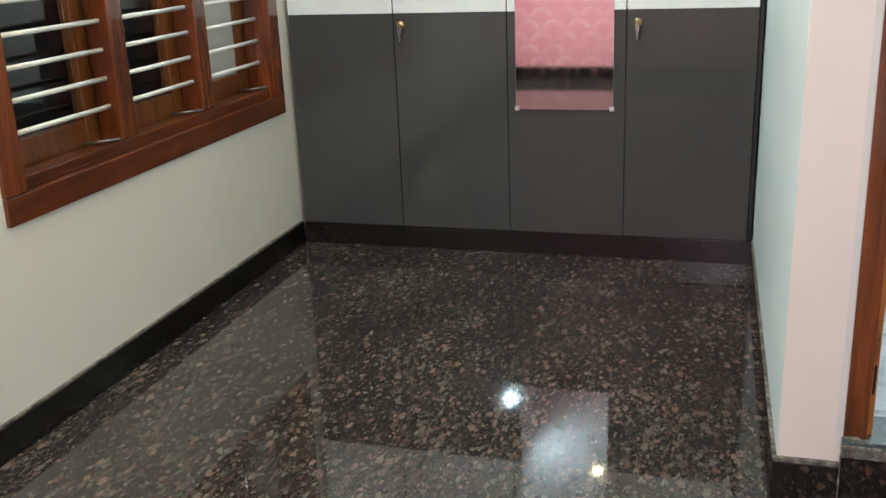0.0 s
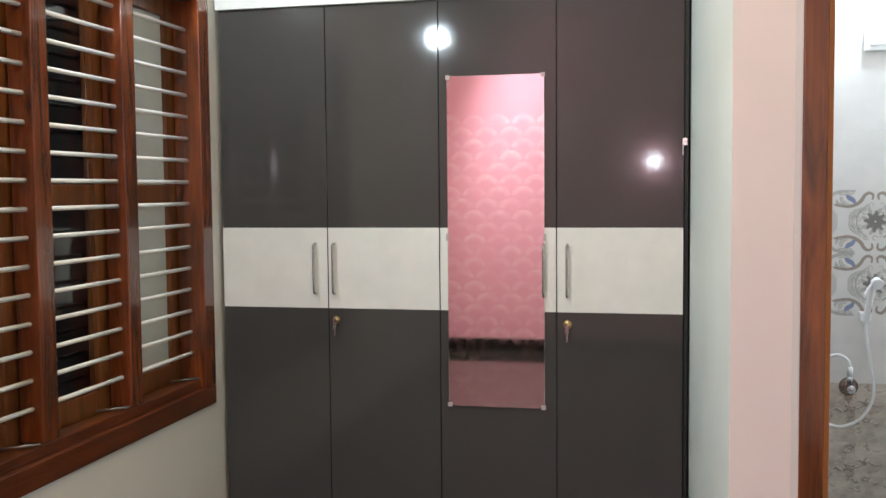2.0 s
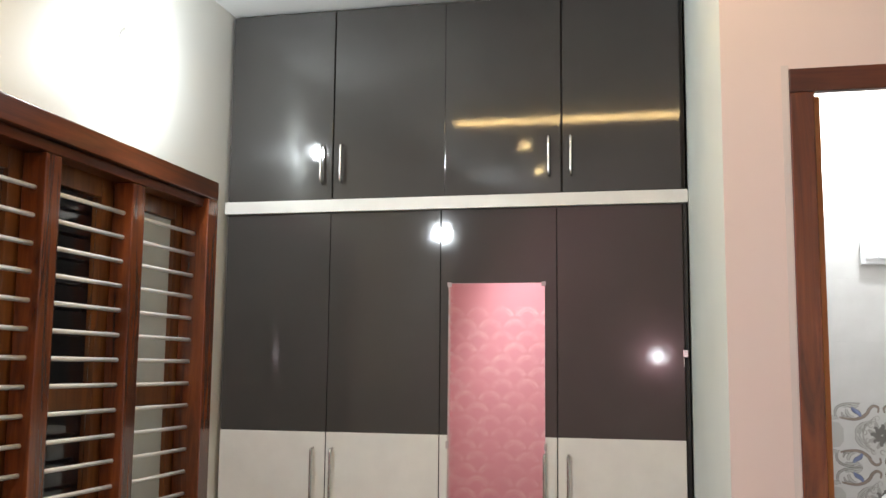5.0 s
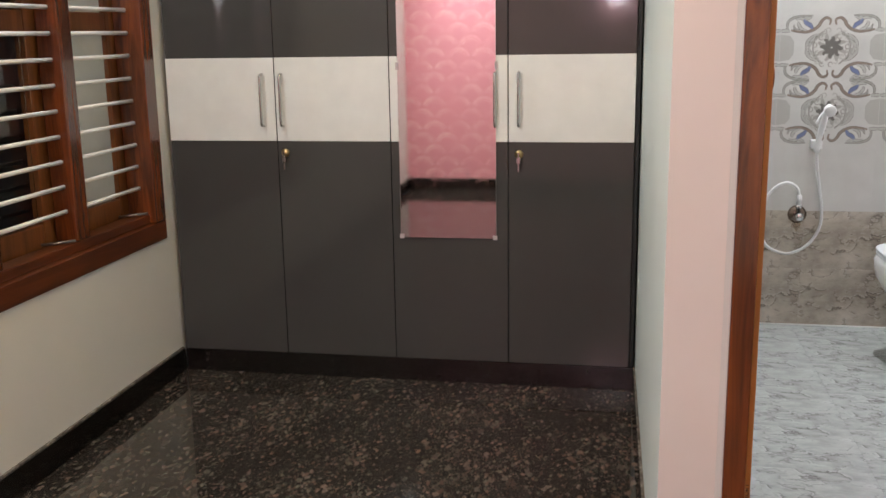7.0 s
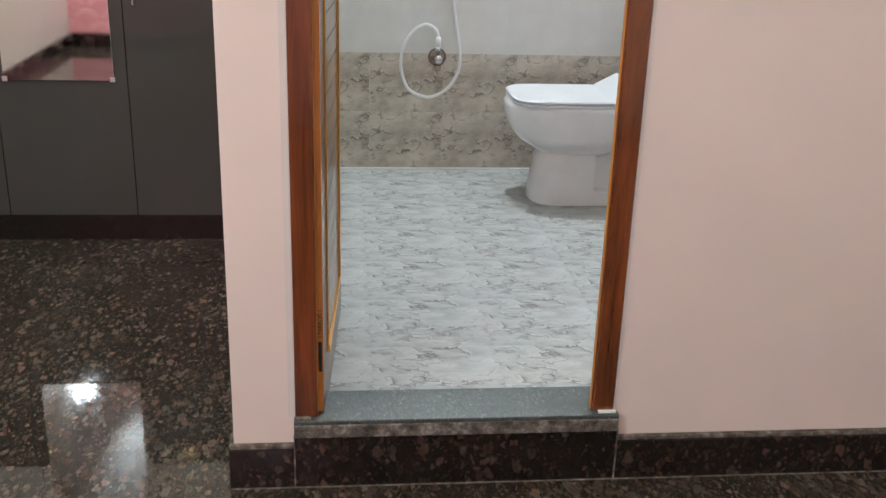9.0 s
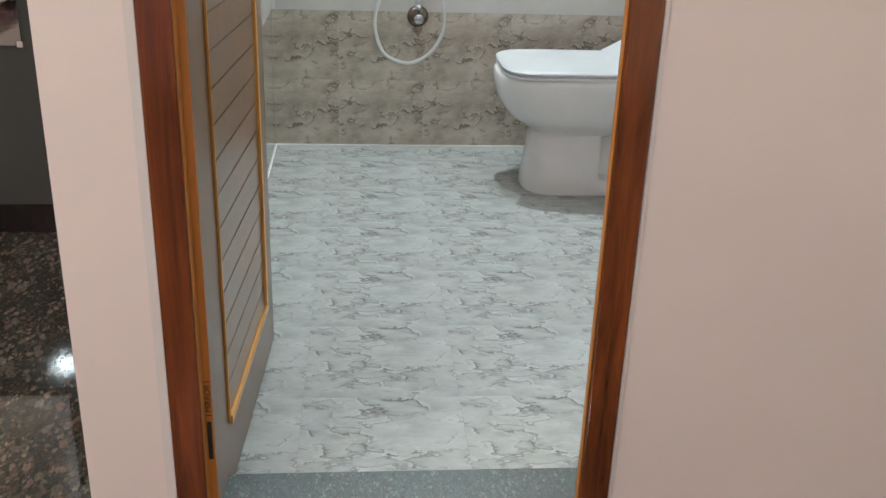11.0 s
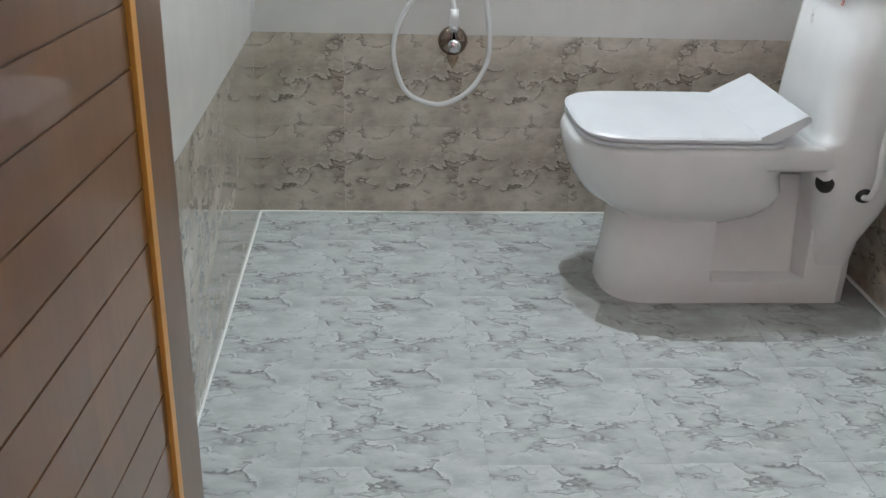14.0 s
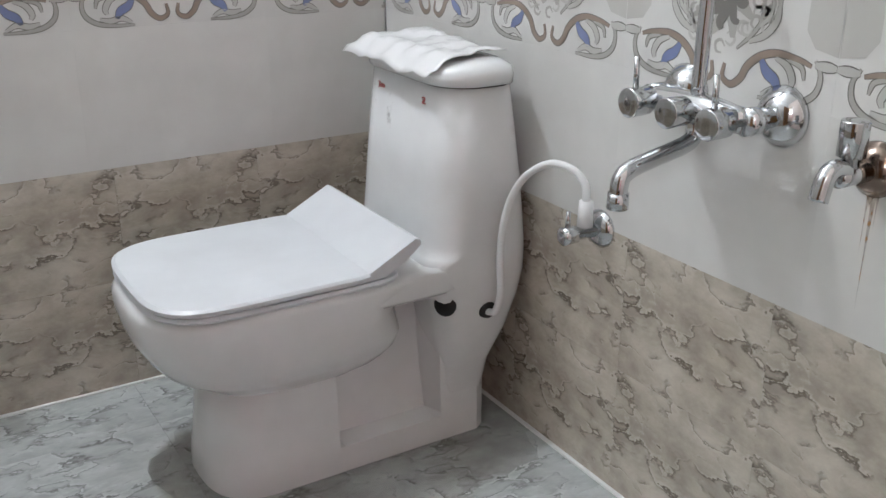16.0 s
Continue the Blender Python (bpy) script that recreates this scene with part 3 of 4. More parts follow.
LEAF_W, LEAF_T, LEAF_Z0, LEAF_Z1 = 0.664, 0.030, 0.130, 2.095
leaf = thing("bathroom_door", (0.987, DOOR_Y + 0.022, 0), "open brown bathroom door with grooved panel and gold beads", "door")
leaf.rotation_euler = (0, 0, radians(87.1))
part("slab", box((0.0, -LEAF_T, LEAF_Z0), (LEAF_W, 0.0, LEAF_Z1), 0.002), DOOR_WOOD, leaf)
part("edge_band", box((-0.003, -LEAF_T, LEAF_Z0), (-0.0002, 0.0, LEAF_Z1)), EDGE_ORANGE, leaf, "orange bare door edge")
PX0, PX1, PZ0, PZ1 = 0.100, 0.558, 0.255, 1.98
beads = (((PX0, PZ0), (PX1, PZ0 + 0.016)), ((PX0, PZ1 - 0.016), (PX1, PZ1)), ((PX0, PZ0 + 0.0165), (PX0 + 0.016, PZ1 - 0.0165)), ((PX1 - 0.016, PZ0 + 0.0165), (PX1, PZ1 - 0.0165)))
for (x0, z0), (x1, z1) in beads:
    if x1 - x0 > 0.1:
        x0 = 0.115
    near = x1 < 0.13
    part("bead", box((x0 + (0.0135 if near else 0), -LEAF_T - (0.004 if near else 0.007), z0), (x1, -LEAF_T, z1), 0.001), GOLD, leaf, "raised gold bead")
# slanting boards of the door panel
def clip_board(z, width, rise):
    """One slanting board across the panel, cut off by its edges."""
    lo, hi = PX0 + 0.017, PX1 - 0.0162
    pts = [(lo, z), (hi, z + rise), (hi, z + rise + width), (lo, z + width)]
    bm = bmesh.new()
    faces = [bm.verts.new((x, -LEAF_T + (0.001 if back else -0.002), zz)) for back in (0, 1) for x, zz in pts]
    a, b = faces[:4], faces[4:]
    bm.faces.new(a)
    bm.faces.new(b)
    for k in range(4):
        bm.faces.new((a[k], a[(k + 1) % 4], b[(k + 1) % 4], b[k]))
    for zc, sign in ((PZ0 + 0.017, -1), (PZ1 - 0.017, 1)):
        geom = list(bm.verts) + list(bm.edges) + list(bm.faces)
        cut = bmesh.ops.bisect_plane(bm, geom=geom, plane_co=(0, 0, zc), plane_no=(0, 0, sign), clear_outer=True)
        edges = [e for e in cut["geom_cut"] if isinstance(e, bmesh.types.BMEdge)]
        if edges:
            bmesh.ops.holes_fill(bm, edges=edges)
    return bm


for k in range(0, 31):
    bm = clip_board(PZ0 + 0.02 + k * 0.0562, 0.0535, -0.012)
    if len(bm.faces) > 3:
        part("board", bm, DOOR_PANEL, leaf)
    else:
        bm.free()
handle = part("door_handle", tube(smooth_line([(0.600, -LEAF_T - 0.002, 1.205), (0.600, -LEAF_T - 0.038, 1.210), (0.600, -LEAF_T - 0.048, 1.225), (0.600, -LEAF_T - 0.048, 1.262), (0.600, -LEAF_T - 0.038, 1.277), (0.600, -LEAF_T - 0.002, 1.282)], 5), 0.008, 10), COPPER, leaf, "small brown metal pull handle", True)
for z in (1.205, 1.282):
    part("handle_rose", lathe([(0, 0.015), (0.003, 0.015), (0.005, 0.010)], (0.600, -LEAF_T, z), (0.600, -1, z), 16), COPPER, handle, "", True)
letters = bpy.data.curves.new("printed_word", "FONT")
letters.body, letters.size, letters.extrude, letters.align_x = "I MIRROR I", 0.0135, 0.0002, "LEFT"
word = new("printed_word", letters)
word.data.materials.append(INK_BLACK)
word.parent = leaf
word.matrix_local = Matrix.Translation((-0.0035, -0.0277, 0.345)) @ Matrix(((0, 0, -1, 0), (0, 1, 0, 0), (1, 0, 0, 0), (0, 0, 0, 1))).to_4x4()
tagged(word, "black printed word on the door edge")
part("printed_bar", box((-0.0036, -0.0268, 0.265), (-0.003, -0.0195, 0.335)), INK_BLACK, leaf, "black printed bar")

# ---- toilet ----
TC, TZ = 4.10, 0.077   # centre line and foot of the drawing


def oval(x0, x1, hw, z, front=2.6, count=40, back=None):
    """A rounded outline in plan: x0 front, x1 back, half width hw."""
    cx, rx, ring = (x0 + x1) / 2, (x1 - x0) / 2, []
    for k in range(count):
        a = 2 * math.pi * k / count
        c, s = math.cos(a), math.sin(a)
        p = front if c < 0 else (back or front)
        ring.append((cx + rx * math.copysign(abs(c) ** (2 / p), c), TC + hw * math.copysign(abs(s) ** (2 / p), s), z))
    return ring


def toilet_part(name, bm, material, label="", smooth=True):
    bmesh.ops.translate(bm, verts=bm.verts, vec=(-2.0, -TC, -TZ))
    bmesh.ops.scale(bm, verts=bm.verts, vec=(1.035, 1.045, 1.03))
    return part(name, bm, material, toilet, label, smooth)


toilet = thing("toilet", (2.036, 4.225, BZ), "white ceramic one piece toilet with closed lid", "toilet")
toilet_part("bowl", loft([oval(1.810, 2.0, 0.100, 0.238, 2.7), oval(1.800, 2.0, 0.105, 0.250, 2.7), oval(1.788, 2.03, 0.1115, 0.262, 2.7, back=4), oval(1.775, 2.06, 0.1185, 0.272, 2.65, back=4.5), oval(1.754, 2.085, 0.1315, 0.284, 2.6, back=5), oval(1.729, 2.10, 0.1465, 0.300, 2.6, back=5), oval(1.703, 2.112, 0.1625, 0.318, 2.65, back=5), oval(1.684, 2.12, 0.171, 0.343, 2.7, back=5),
                          oval(1.664, 2.13, 0.178, 0.38, 2.9), oval(1.657, 2.15, 0.181, 0.415, 3.1), oval(1.656, 2.20, 0.182, 0.44, 3.3), oval(1.663, 2.20, 0.177, 0.455, 3.3)]), CERAMIC)


def pedestal_ring(x0, hw, z, notch, x1):
    """Foot outline with the side recess behind the trap."""
    right = [(x0 + 0.115 * (1 - math.cos(a) ** 0.75), hw * math.sin(a) ** 0.75) for a in (math.pi / 2 * k / 13 for k in range(1, 13))] + [(x0 + 0.14, hw), (1.985, hw), (1.995, hw - notch), (2.185, hw - notch), (2.20, hw), (x1 - 0.02, hw), (x1, hw * 0.9)]
    front = [(x0, 0.0)]
    ring = [*front, *right]
    ring += [(x, -w) for x, w in reversed(right)]
    return [(x, TC + w, z) for x, w in ring]


toilet_part("pedestal", loft([pedestal_ring(1.757, 0.130, TZ, 0.0005, 2.300), pedestal_ring(1.759, 0.129, TZ + 0.03, 0.0005, 2.300), pedestal_ring(1.762, 0.127, 0.128, 0.001, 2.302), pedestal_ring(1.764, 0.126, 0.136, 0.040, 2.302),
                              pedestal_ring(1.771, 0.122, 0.20, 0.050, 2.303), pedestal_ring(1.775, 0.121, 0.245, 0.057, 2.305), pedestal_ring(1.783, 0.117, 0.262, 0.055, 2.306), pedestal_ring(1.787, 0.117, 0.30, 0.060, 2.307), pedestal_ring(1.80, 0.117, 0.36, 0.062, 2.31)]), CERAMIC).data.set_sharp_from_angle(angle=radians(28))


def block_ring(x0, x1, hw, z, r=0.03, front=None):
    """A box outline in plan with rounded corners, the front ones rounder if asked."""
    f, ring = front or r, []
    for cx, cy, a0, q in ((x1 - r, hw - r, 0, r), (x0 + f, hw - f, 90, f), (x0 + f, -hw + f, 180, f), (x1 - r, -hw + r, 270, r)):
        for k in range(7):
            a = radians(a0 + 15 * k)
            ring.append((cx + q * math.cos(a), TC + cy + q * math.sin(a), z))
    return ring


toilet_part("deck", loft([block_ring(2.04, 2.25, 0.160, 0.403, 0.02), block_ring(2.03, 2.25, 0.168, 0.413, 0.02), block_ring(2.03, 2.25, 0.168, 0.450, 0.02), block_ring(2.035, 2.25, 0.164, 0.4572, 0.02)]), CERAMIC)
toilet_part("tank", loft([block_ring(2.200, 2.300, 0.115, TZ + 0.001, 0.02), block_ring(2.200, 2.303, 0.122, 0.16, 0.025), block_ring(2.205, 2.312, 0.135, 0.23, 0.03), block_ring(2.188, 2.342, 0.155, 0.30, 0.04),
                          block_ring(2.178, 2.358, 0.166, 0.37, 0.035, 0.05), block_ring(2.160, 2.365, 0.1685, 0.42, 0.03, 0.04), block_ring(2.150, 2.366, 0.1685, 0.456, 0.03, 0.035), block_ring(2.163, 2.366, 0.168, 0.466, 0.03, 0.05), block_ring(2.170, 2.365, 0.1675, 0.485, 0.03, 0.065), block_ring(2.177, 2.353, 0.166, 0.60, 0.03, 0.07), block_ring(2.193, 2.329, 0.160, 0.768, 0.03, 0.07)]), CERAMIC)
toilet_part("gap_line", loft([block_ring(2.196, 2.326, 0.157, 0.7675, 0.03, 0.07), block_ring(2.196, 2.326, 0.157, 0.775, 0.03, 0.07)]), HOLE_DARK, "dark seam under the tank lid")
toilet_part("tank_lid", loft([block_ring(2.186, 2.331, 0.166, 0.7725, 0.03, 0.07), block_ring(2.184, 2.331, 0.168, 0.788, 0.03, 0.07), block_ring(2.191, 2.329, 0.162, 0.803, 0.03, 0.07), block_ring(2.213, 2.318, 0.14, 0.812, 0.03, 0.07)]), CERAMIC)
# seat ring and lid with its bent up rear
toilet_part("seat", loft([oval(1.672, 2.10, 0.177, 0.4555, 4.0, back=9), oval(1.667, 2.10, 0.180, 0.461, 4.0, back=9), oval(1.671, 2.10, 0.177, 0.4655, 4.0, back=9)]), LID_WHITE, "", False)
bm = loft([oval(1.673, 2.045, 0.176, 0.467, 4.0, 48, 14), oval(1.667, 2.047, 0.180, 0.472, 4.0, 48, 14), oval(1.667, 2.047, 0.180, 0.477, 4.0, 48, 14), oval(1.674, 2.045, 0.175, 0.481, 4.0, 48, 14)])
wedge = bmesh.new()
profile = [(2.028, 0.467), (2.028, 0.4805), (2.118, 0.528), (2.127, 0.524), (2.128, 0.515), (2.10, 0.492), (2.06, 0.470)]
sides = [[wedge.verts.new((x, TC + s * 0.1745, z)) for x, z in profile] for s in (-1, 1)]
wedge.faces.new(sides[0])
wedge.faces.new(sides[1])
for k in range(len(profile)):
    j = (k + 1) % len(profile)
    wedge.faces.new((sides[0][k], sides[0][j], sides[1][j], sides[1][k]))
toilet_part("lid", joined(bm, wedge), LID_WHITE, "flat white lid with a raised rear edge", False)
bore = []
for q, out in ((1, -0.003), (0.9, 0.002)):
    turn = [2 * math.pi * k / 20 for k in range(20)]
    bore.append([(2.1906 + 0.707 * (q * 0.021 * math.cos(a) - out), TC - 0.1514 - 0.707 * (q * 0.021 * math.cos(a) + out), 0.376 + q * 0.024 * math.sin(a)) for a in turn])
toilet_part("fixing_hole", loft(bore), HOLE_DARK, "dark oval fixing hole")
ring = [[(2.276 + q * 0.019 * math.cos(a), TC - 0.1655 - y, 0.352 + q * 0.017 * math.sin(a)) for a in (2 * math.pi * k / 20 for k in range(20))] for q, y in ((1, -0.004), (0.9, 0.0025))]
toilet_part("fixing_hole", loft(ring), HOLE_DARK, "dark oval side hole")
# red pen marks on the tank
def pen_mark(y, z, strokes):
    """Strokes written on the tank front, each a list of (along, up) in millimetres."""
    bm = joined(*[tube(smooth_line([(2.1895 + (z - 0.743) * 0.09 + u * 0.00009, y - a * 0.001, z + u * 0.001) for a, u in line], 4), 0.0009, 5) for line in strokes])
    toilet_part("pen_mark", bm, INK_RED, "red pen mark")


LOOP_A, LOOP_B = [[(c + 3 * math.cos(k * 0.9), 3.2 * math.sin(k * 0.9)) for k in range(8)] for c in (3, 11)]
pen_mark(TC + 0.075, 0.740, [[(-9, 5), (-3, 6), (-5, 0), (-6, -6)], LOOP_A, LOOP_B])
pen_mark(TC - 0.080, 0.740, [[(-6, 4), (0, 6), (5, 3), (0, -1), (-4, -4), (2, -5), (7, -4)], [(-3, 2), (3, 0), (1, -3)]])
for y, w, z0, z1 in ((TC + 0.035, 0.012, 0.655, 0.735), (TC + 0.098, 0.010, 0.64, 0.75)):
    bm = bmesh.new()
    ring = [(w * math.cos(a) * (1 + 0.4 * math.sin(3 * a)), (z0 + z1) / 2 + (z1 - z0) / 2 * math.sin(a)) for a in (2 * math.pi * k / 14 for k in range(14))]
    bm.faces.new([bm.verts.new((2.177 + (z - 0.60) * 0.0889 - 0.0007, y + d, z)) for d, z in ring])
    toilet_part("cement_smear", bm, SMEAR, "dried grey cement smear", False)
film = bmesh.new()
grid = [[None] * 15 for _ in range(23)]
for i in range(23):
    for j in range(15):
        x, y = 2.165 + 0.168 * j / 14, TC - 0.125 + 0.31 * i / 22
        over = max(0, 2.205 - x, y - (TC + 0.162))
        z = 0.817 + 0.008 * noise.noise((x * 22, y * 14, 0.3)) + 0.006 * noise.noise((x * 60, y * 40, 2.0)) - over * 0.75 + 0.006 * noise.noise((x * 9, y * 26, 4.0)) + 0.004
        if over <= 0:
            z = max(z, 0.8155)
        grid[i][j] = film.verts.new((x, y + 0.02 * noise.noise((x * 12, 5.0, 0)), z))
for i in range(22):
    for j in range(14):
        film.faces.new((grid[i][j], grid[i + 1][j], grid[i + 1][j + 1], grid[i][j + 1]))
bmesh.ops.translate(film, verts=film.verts, vec=(-2.0, -TC, -TZ))
bmesh.ops.scale(film, verts=film.verts, vec=(1.035, 1.045, 1.03))
bmesh.ops.translate(film, verts=film.verts, vec=(2.036, 4.225, BZ))
sheet = solid("plastic_film", film, FILM, "crumpled white plastic film lying on the toilet tank", "film", smooth=True)
sheet.modifiers.new("thickness", "SOLIDIFY").thickness = 0.001

# patch round the foot of the toilet: a darker brown wash
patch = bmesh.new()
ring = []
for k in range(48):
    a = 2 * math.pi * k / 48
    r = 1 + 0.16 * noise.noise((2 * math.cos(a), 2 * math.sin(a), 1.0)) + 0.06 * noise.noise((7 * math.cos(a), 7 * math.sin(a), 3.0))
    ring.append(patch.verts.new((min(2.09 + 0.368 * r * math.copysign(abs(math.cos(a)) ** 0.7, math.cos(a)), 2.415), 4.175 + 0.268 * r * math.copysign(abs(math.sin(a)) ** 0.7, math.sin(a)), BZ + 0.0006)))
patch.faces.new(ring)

# ---- water fittings ----
def fitting(name, place, label, category):
    return thing(name, place, label, category)


def put(owner, name, bm, material, label="", smooth=True):
    bmesh.ops.translate(bm, verts=bm.verts, vec=-Vector(owner.location))
    return part(name, bm, material, owner, label, smooth)


VX, VZ = 1.450, 0.604
valve = fitting("angle_valve", (VX, BY1, VZ), "round chrome angle valve on the brown dado tiles", "valve")
put(valve, "flange", lathe([(0, 0.038), (0.004, 0.038), (0.018, 0.026), (0.02, 0.012)], (VX, BY1, VZ), (VX, 0, VZ), 28), BROWNED_CHROME, "brown flange with rust and mirrored tiles in its colour")
put(valve, "body", lathe([(0.015, 0.012), (0.05, 0.012), (0.052, 0.016), (0.075, 0.017), (0.078, 0.012)], (VX, BY1, VZ), (VX, 0, VZ), 20), CHROME)
put(valve, "outlet", lathe([(0, 0.009), (0.03, 0.009), (0.03, 0.013), (0.045, 0.013)], (VX, BY1 - 0.036, VZ), (VX, BY1 - 0.036, 2), 16), CHROME)
stain = bmesh.new()
stain.faces.new([stain.verts.new((VX + d, BY1 - 0.0006, z)) for d, z in ((-0.02, VZ - 0.028), (0.02, VZ - 0.028), (0.014, VZ - 0.055), (0.002, VZ - 0.075), (-0.012, VZ - 0.052))])
put(valve, "rust_stain", stain, RUST, "brown rust stain below the valve", False)
spray = fitting("hand_shower", (1.501, BY1, 0.882), "white hand shower on a wall hook with a looped hose", "hand shower")
put(spray, "nut", lathe([(0, 0.012), (0.04, 0.011), (0.042, 0.007)], (VX, BY1 - 0.036, VZ + 0.045), (VX, BY1 - 0.036, 2), 16), PLASTIC, "white hose nut")
loop = smooth_line([(VX, BY1 - 0.036, 0.684), (1.439, BY1 - 0.034, 0.720), (1.397, BY1 - 0.03, 0.740), (1.345, BY1 - 0.026, 0.710), (1.305, BY1 - 0.022, 0.637), (1.298, BY1 - 0.02, 0.559),
                    (1.327, BY1 - 0.018, 0.476), (1.381, BY1 - 0.016, 0.443), (1.433, BY1 - 0.016, 0.440), (1.496, BY1 - 0.018, 0.476), (1.539, BY1 - 0.02, 0.549), (1.543, BY1 - 0.024, 0.632),
                    (1.525, BY1 - 0.03, 0.736), (1.511, BY1 - 0.034, 0.819), (1.506, BY1 - 0.034, 0.882)], 7)
put(spray, "hose", tube(loop, 0.0065, 10), PLASTIC, "looped white hose")
put(spray, "hook", box((1.483, BY1 - 0.05, 0.882), (1.525, BY1 - 0.001, 0.918), 0.006), PLASTIC, "white wall hook", False)
put(spray, "grip", tube(smooth_line([(1.503, BY1 - 0.045, 0.871), (1.509, BY1 - 0.05, 0.923), (1.520, BY1 - 0.058, 0.986), (1.529, BY1 - 0.066, 1.038), (1.535, BY1 - 0.09, 1.053)], 5), [0.012] * 8 + [0.013] * 8 + [0.016] * 5, 12), PLASTIC)
put(spray, "head", lathe([(0, 0.012), (0.01, 0.02), (0.03, 0.024), (0.034, 0.02)], (1.533, BY1 - 0.075, 1.046), (1.548, BY1 - 0.2, 1.017), 18), PLASTIC)
put(spray, "lever", tube(smooth_line([(1.525, BY1 - 0.075, 1.043), (1.503, BY1 - 0.09, 1.022), (1.487, BY1 - 0.095, 0.991)], 4), 0.005, 8), PLASTIC)

WX = BX1
inlet = fitting("inlet_valve", (WX, 3.859, 0.614), "chrome angle valve feeding the toilet", "valve")
put(inlet, "flange", lathe([(0, 0.034), (0.004, 0.034), (0.014, 0.024), (0.018, 0.012)], (WX, 3.859, 0.614), (0, 3.859, 0.614), 28), CHROME)
put(inlet, "body", lathe([(0.015, 0.012), (0.055, 0.012), (0.057, 0.015), (0.085, 0.016), (0.088, 0.01)], (WX, 3.859, 0.614), (0, 3.859, 0.614), 20), CHROME)
put(inlet, "handle", lathe([(0, 0.005), (0.03, 0.004)], (WX - 0.075, 3.859, 0.628), (WX - 0.075, 3.859, 2), 10), CHROME)
put(inlet, "nut", lathe([(0, 0.014), (0.045, 0.012), (0.046, 0.006)], (WX - 0.038, 3.859, 0.625), (WX - 0.038, 3.859, 2), 16), PLASTIC, "white hose nut")
put(inlet, "hose", tube(smooth_line([(2.385, 3.859, 0.668), (2.383, 3.863, 0.700), (2.375, 3.889, 0.720), (2.361, 3.929, 0.722), (2.346, 3.973, 0.694), (2.336, 4.003, 0.649),
                                     (2.330, 4.022, 0.585), (2.328, 4.026, 0.517), (2.330, 4.024, 0.450), (2.326, 4.034, 0.410), (2.320, 4.052, 0.402)], 7), 0.0068, 10), PLASTIC, "white inlet hose")

MZ = 0.886
mixer = fitting("wall_mixer", (WX, 3.598, MZ), "chrome wall mixer tap with swivel spout and riser pipe", "tap")
for y in (3.508, 3.688):
    put(mixer, "flange", lathe([(0, 0.042), (0.006, 0.042), (0.026, 0.026), (0.03, 0.014)], (WX, y, MZ), (0, y, MZ), 28), CHROME)
    put(mixer, "elbow", lathe([(0.026, 0.014), (0.046, 0.014), (0.048, 0.019), (0.076, 0.019)], (WX, y, MZ), (0, y, MZ), 20), CHROME)
put(mixer, "body", lathe([(0, 0.017), (0.02, 0.019), (0.06, 0.023), (0.12, 0.023), (0.16, 0.019), (0.18, 0.017)], (WX - 0.072, 3.508, MZ), (WX - 0.072, 4.0, MZ), 22), CHROME)
for y in (3.523, 3.598, 3.673):
    put(mixer, "knob", lathe([(0, 0.016), (0.03, 0.016), (0.032, 0.0205), (0.0645, 0.0215), (0.0652, 0.0212), (0.066, 0.0205), (0.0662, 0.0195), (0.0663, 0.004)], (WX - 0.065, y, MZ), (0, y, MZ), 22), CHROME)
for y in (3.523, 3.673):
    put(mixer, "lever", lathe([(0, 0.0045), (0.05, 0.0045)], (WX - 0.118, y, MZ + 0.015), (WX - 0.15, y, 2), 10), CHROME)
put(mixer, "riser", tube(smooth_line([(WX - 0.072, 3.598, MZ + 0.02), (WX - 0.072, 3.598, MZ + 0.10), (WX - 0.072, 3.598, MZ + 0.17), (WX - 0.08, 3.601, MZ + 0.21), (WX - 0.05, 3.603, MZ + 0.24), (WX - 0.005, 3.603, MZ + 0.245)], 6), 0.0105, 14), CHROME)
put(mixer, "spout", tube(smooth_line([(WX - 0.072, 3.598, MZ - 0.012), (WX - 0.074, 3.597, MZ - 0.036), (WX - 0.09, 3.594, MZ - 0.047), (WX - 0.16, 3.583, MZ - 0.055), (WX - 0.207, 3.574, MZ - 0.060), (WX - 0.226, 3.571, MZ - 0.070),
                                      (WX - 0.230, 3.570, MZ - 0.090), (WX - 0.230, 3.570, MZ - 0.098)], 6), 0.0125, 14), CHROME)
put(mixer, "nozzle", lathe([(0, 0.0145), (0.022, 0.0145), (0.022, 0.010)], (WX - 0.230, 3.570, MZ - 0.088), (WX - 0.230, 3.570, -2), 16), CHROME)

tap = fitting("wall_tap", (WX, 3.357, 0.850), "chrome bib tap with a rust streak below it", "tap")
put(tap, "flange", lathe([(0, 0.036), (0.005, 0.036), (0.022, 0.022), (0.024, 0.012)], (WX, 3.357, 0.850), (0, 3.357, 0.850), 28), BROWNED_CHROME, "brown flange with rust and mirrored tiles in its colour")
put(tap, "body", lathe([(0.02, 0.013), (0.075, 0.013), (0.077, 0.006)], (WX, 3.357, 0.850), (0, 3.357, 0.850), 18), CHROME)
put(tap, "knob", lathe([(0, 0.012), (0.012, 0.012), (0.013, 0.0175), (0.0555, 0.0175), (0.0562, 0.0172), (0.057, 0.0165), (0.0572, 0.0155), (0.0573, 0.004)], (WX - 0.057, 3.357, 0.862), (WX - 0.057, 3.357, 2), 20), CHROME)
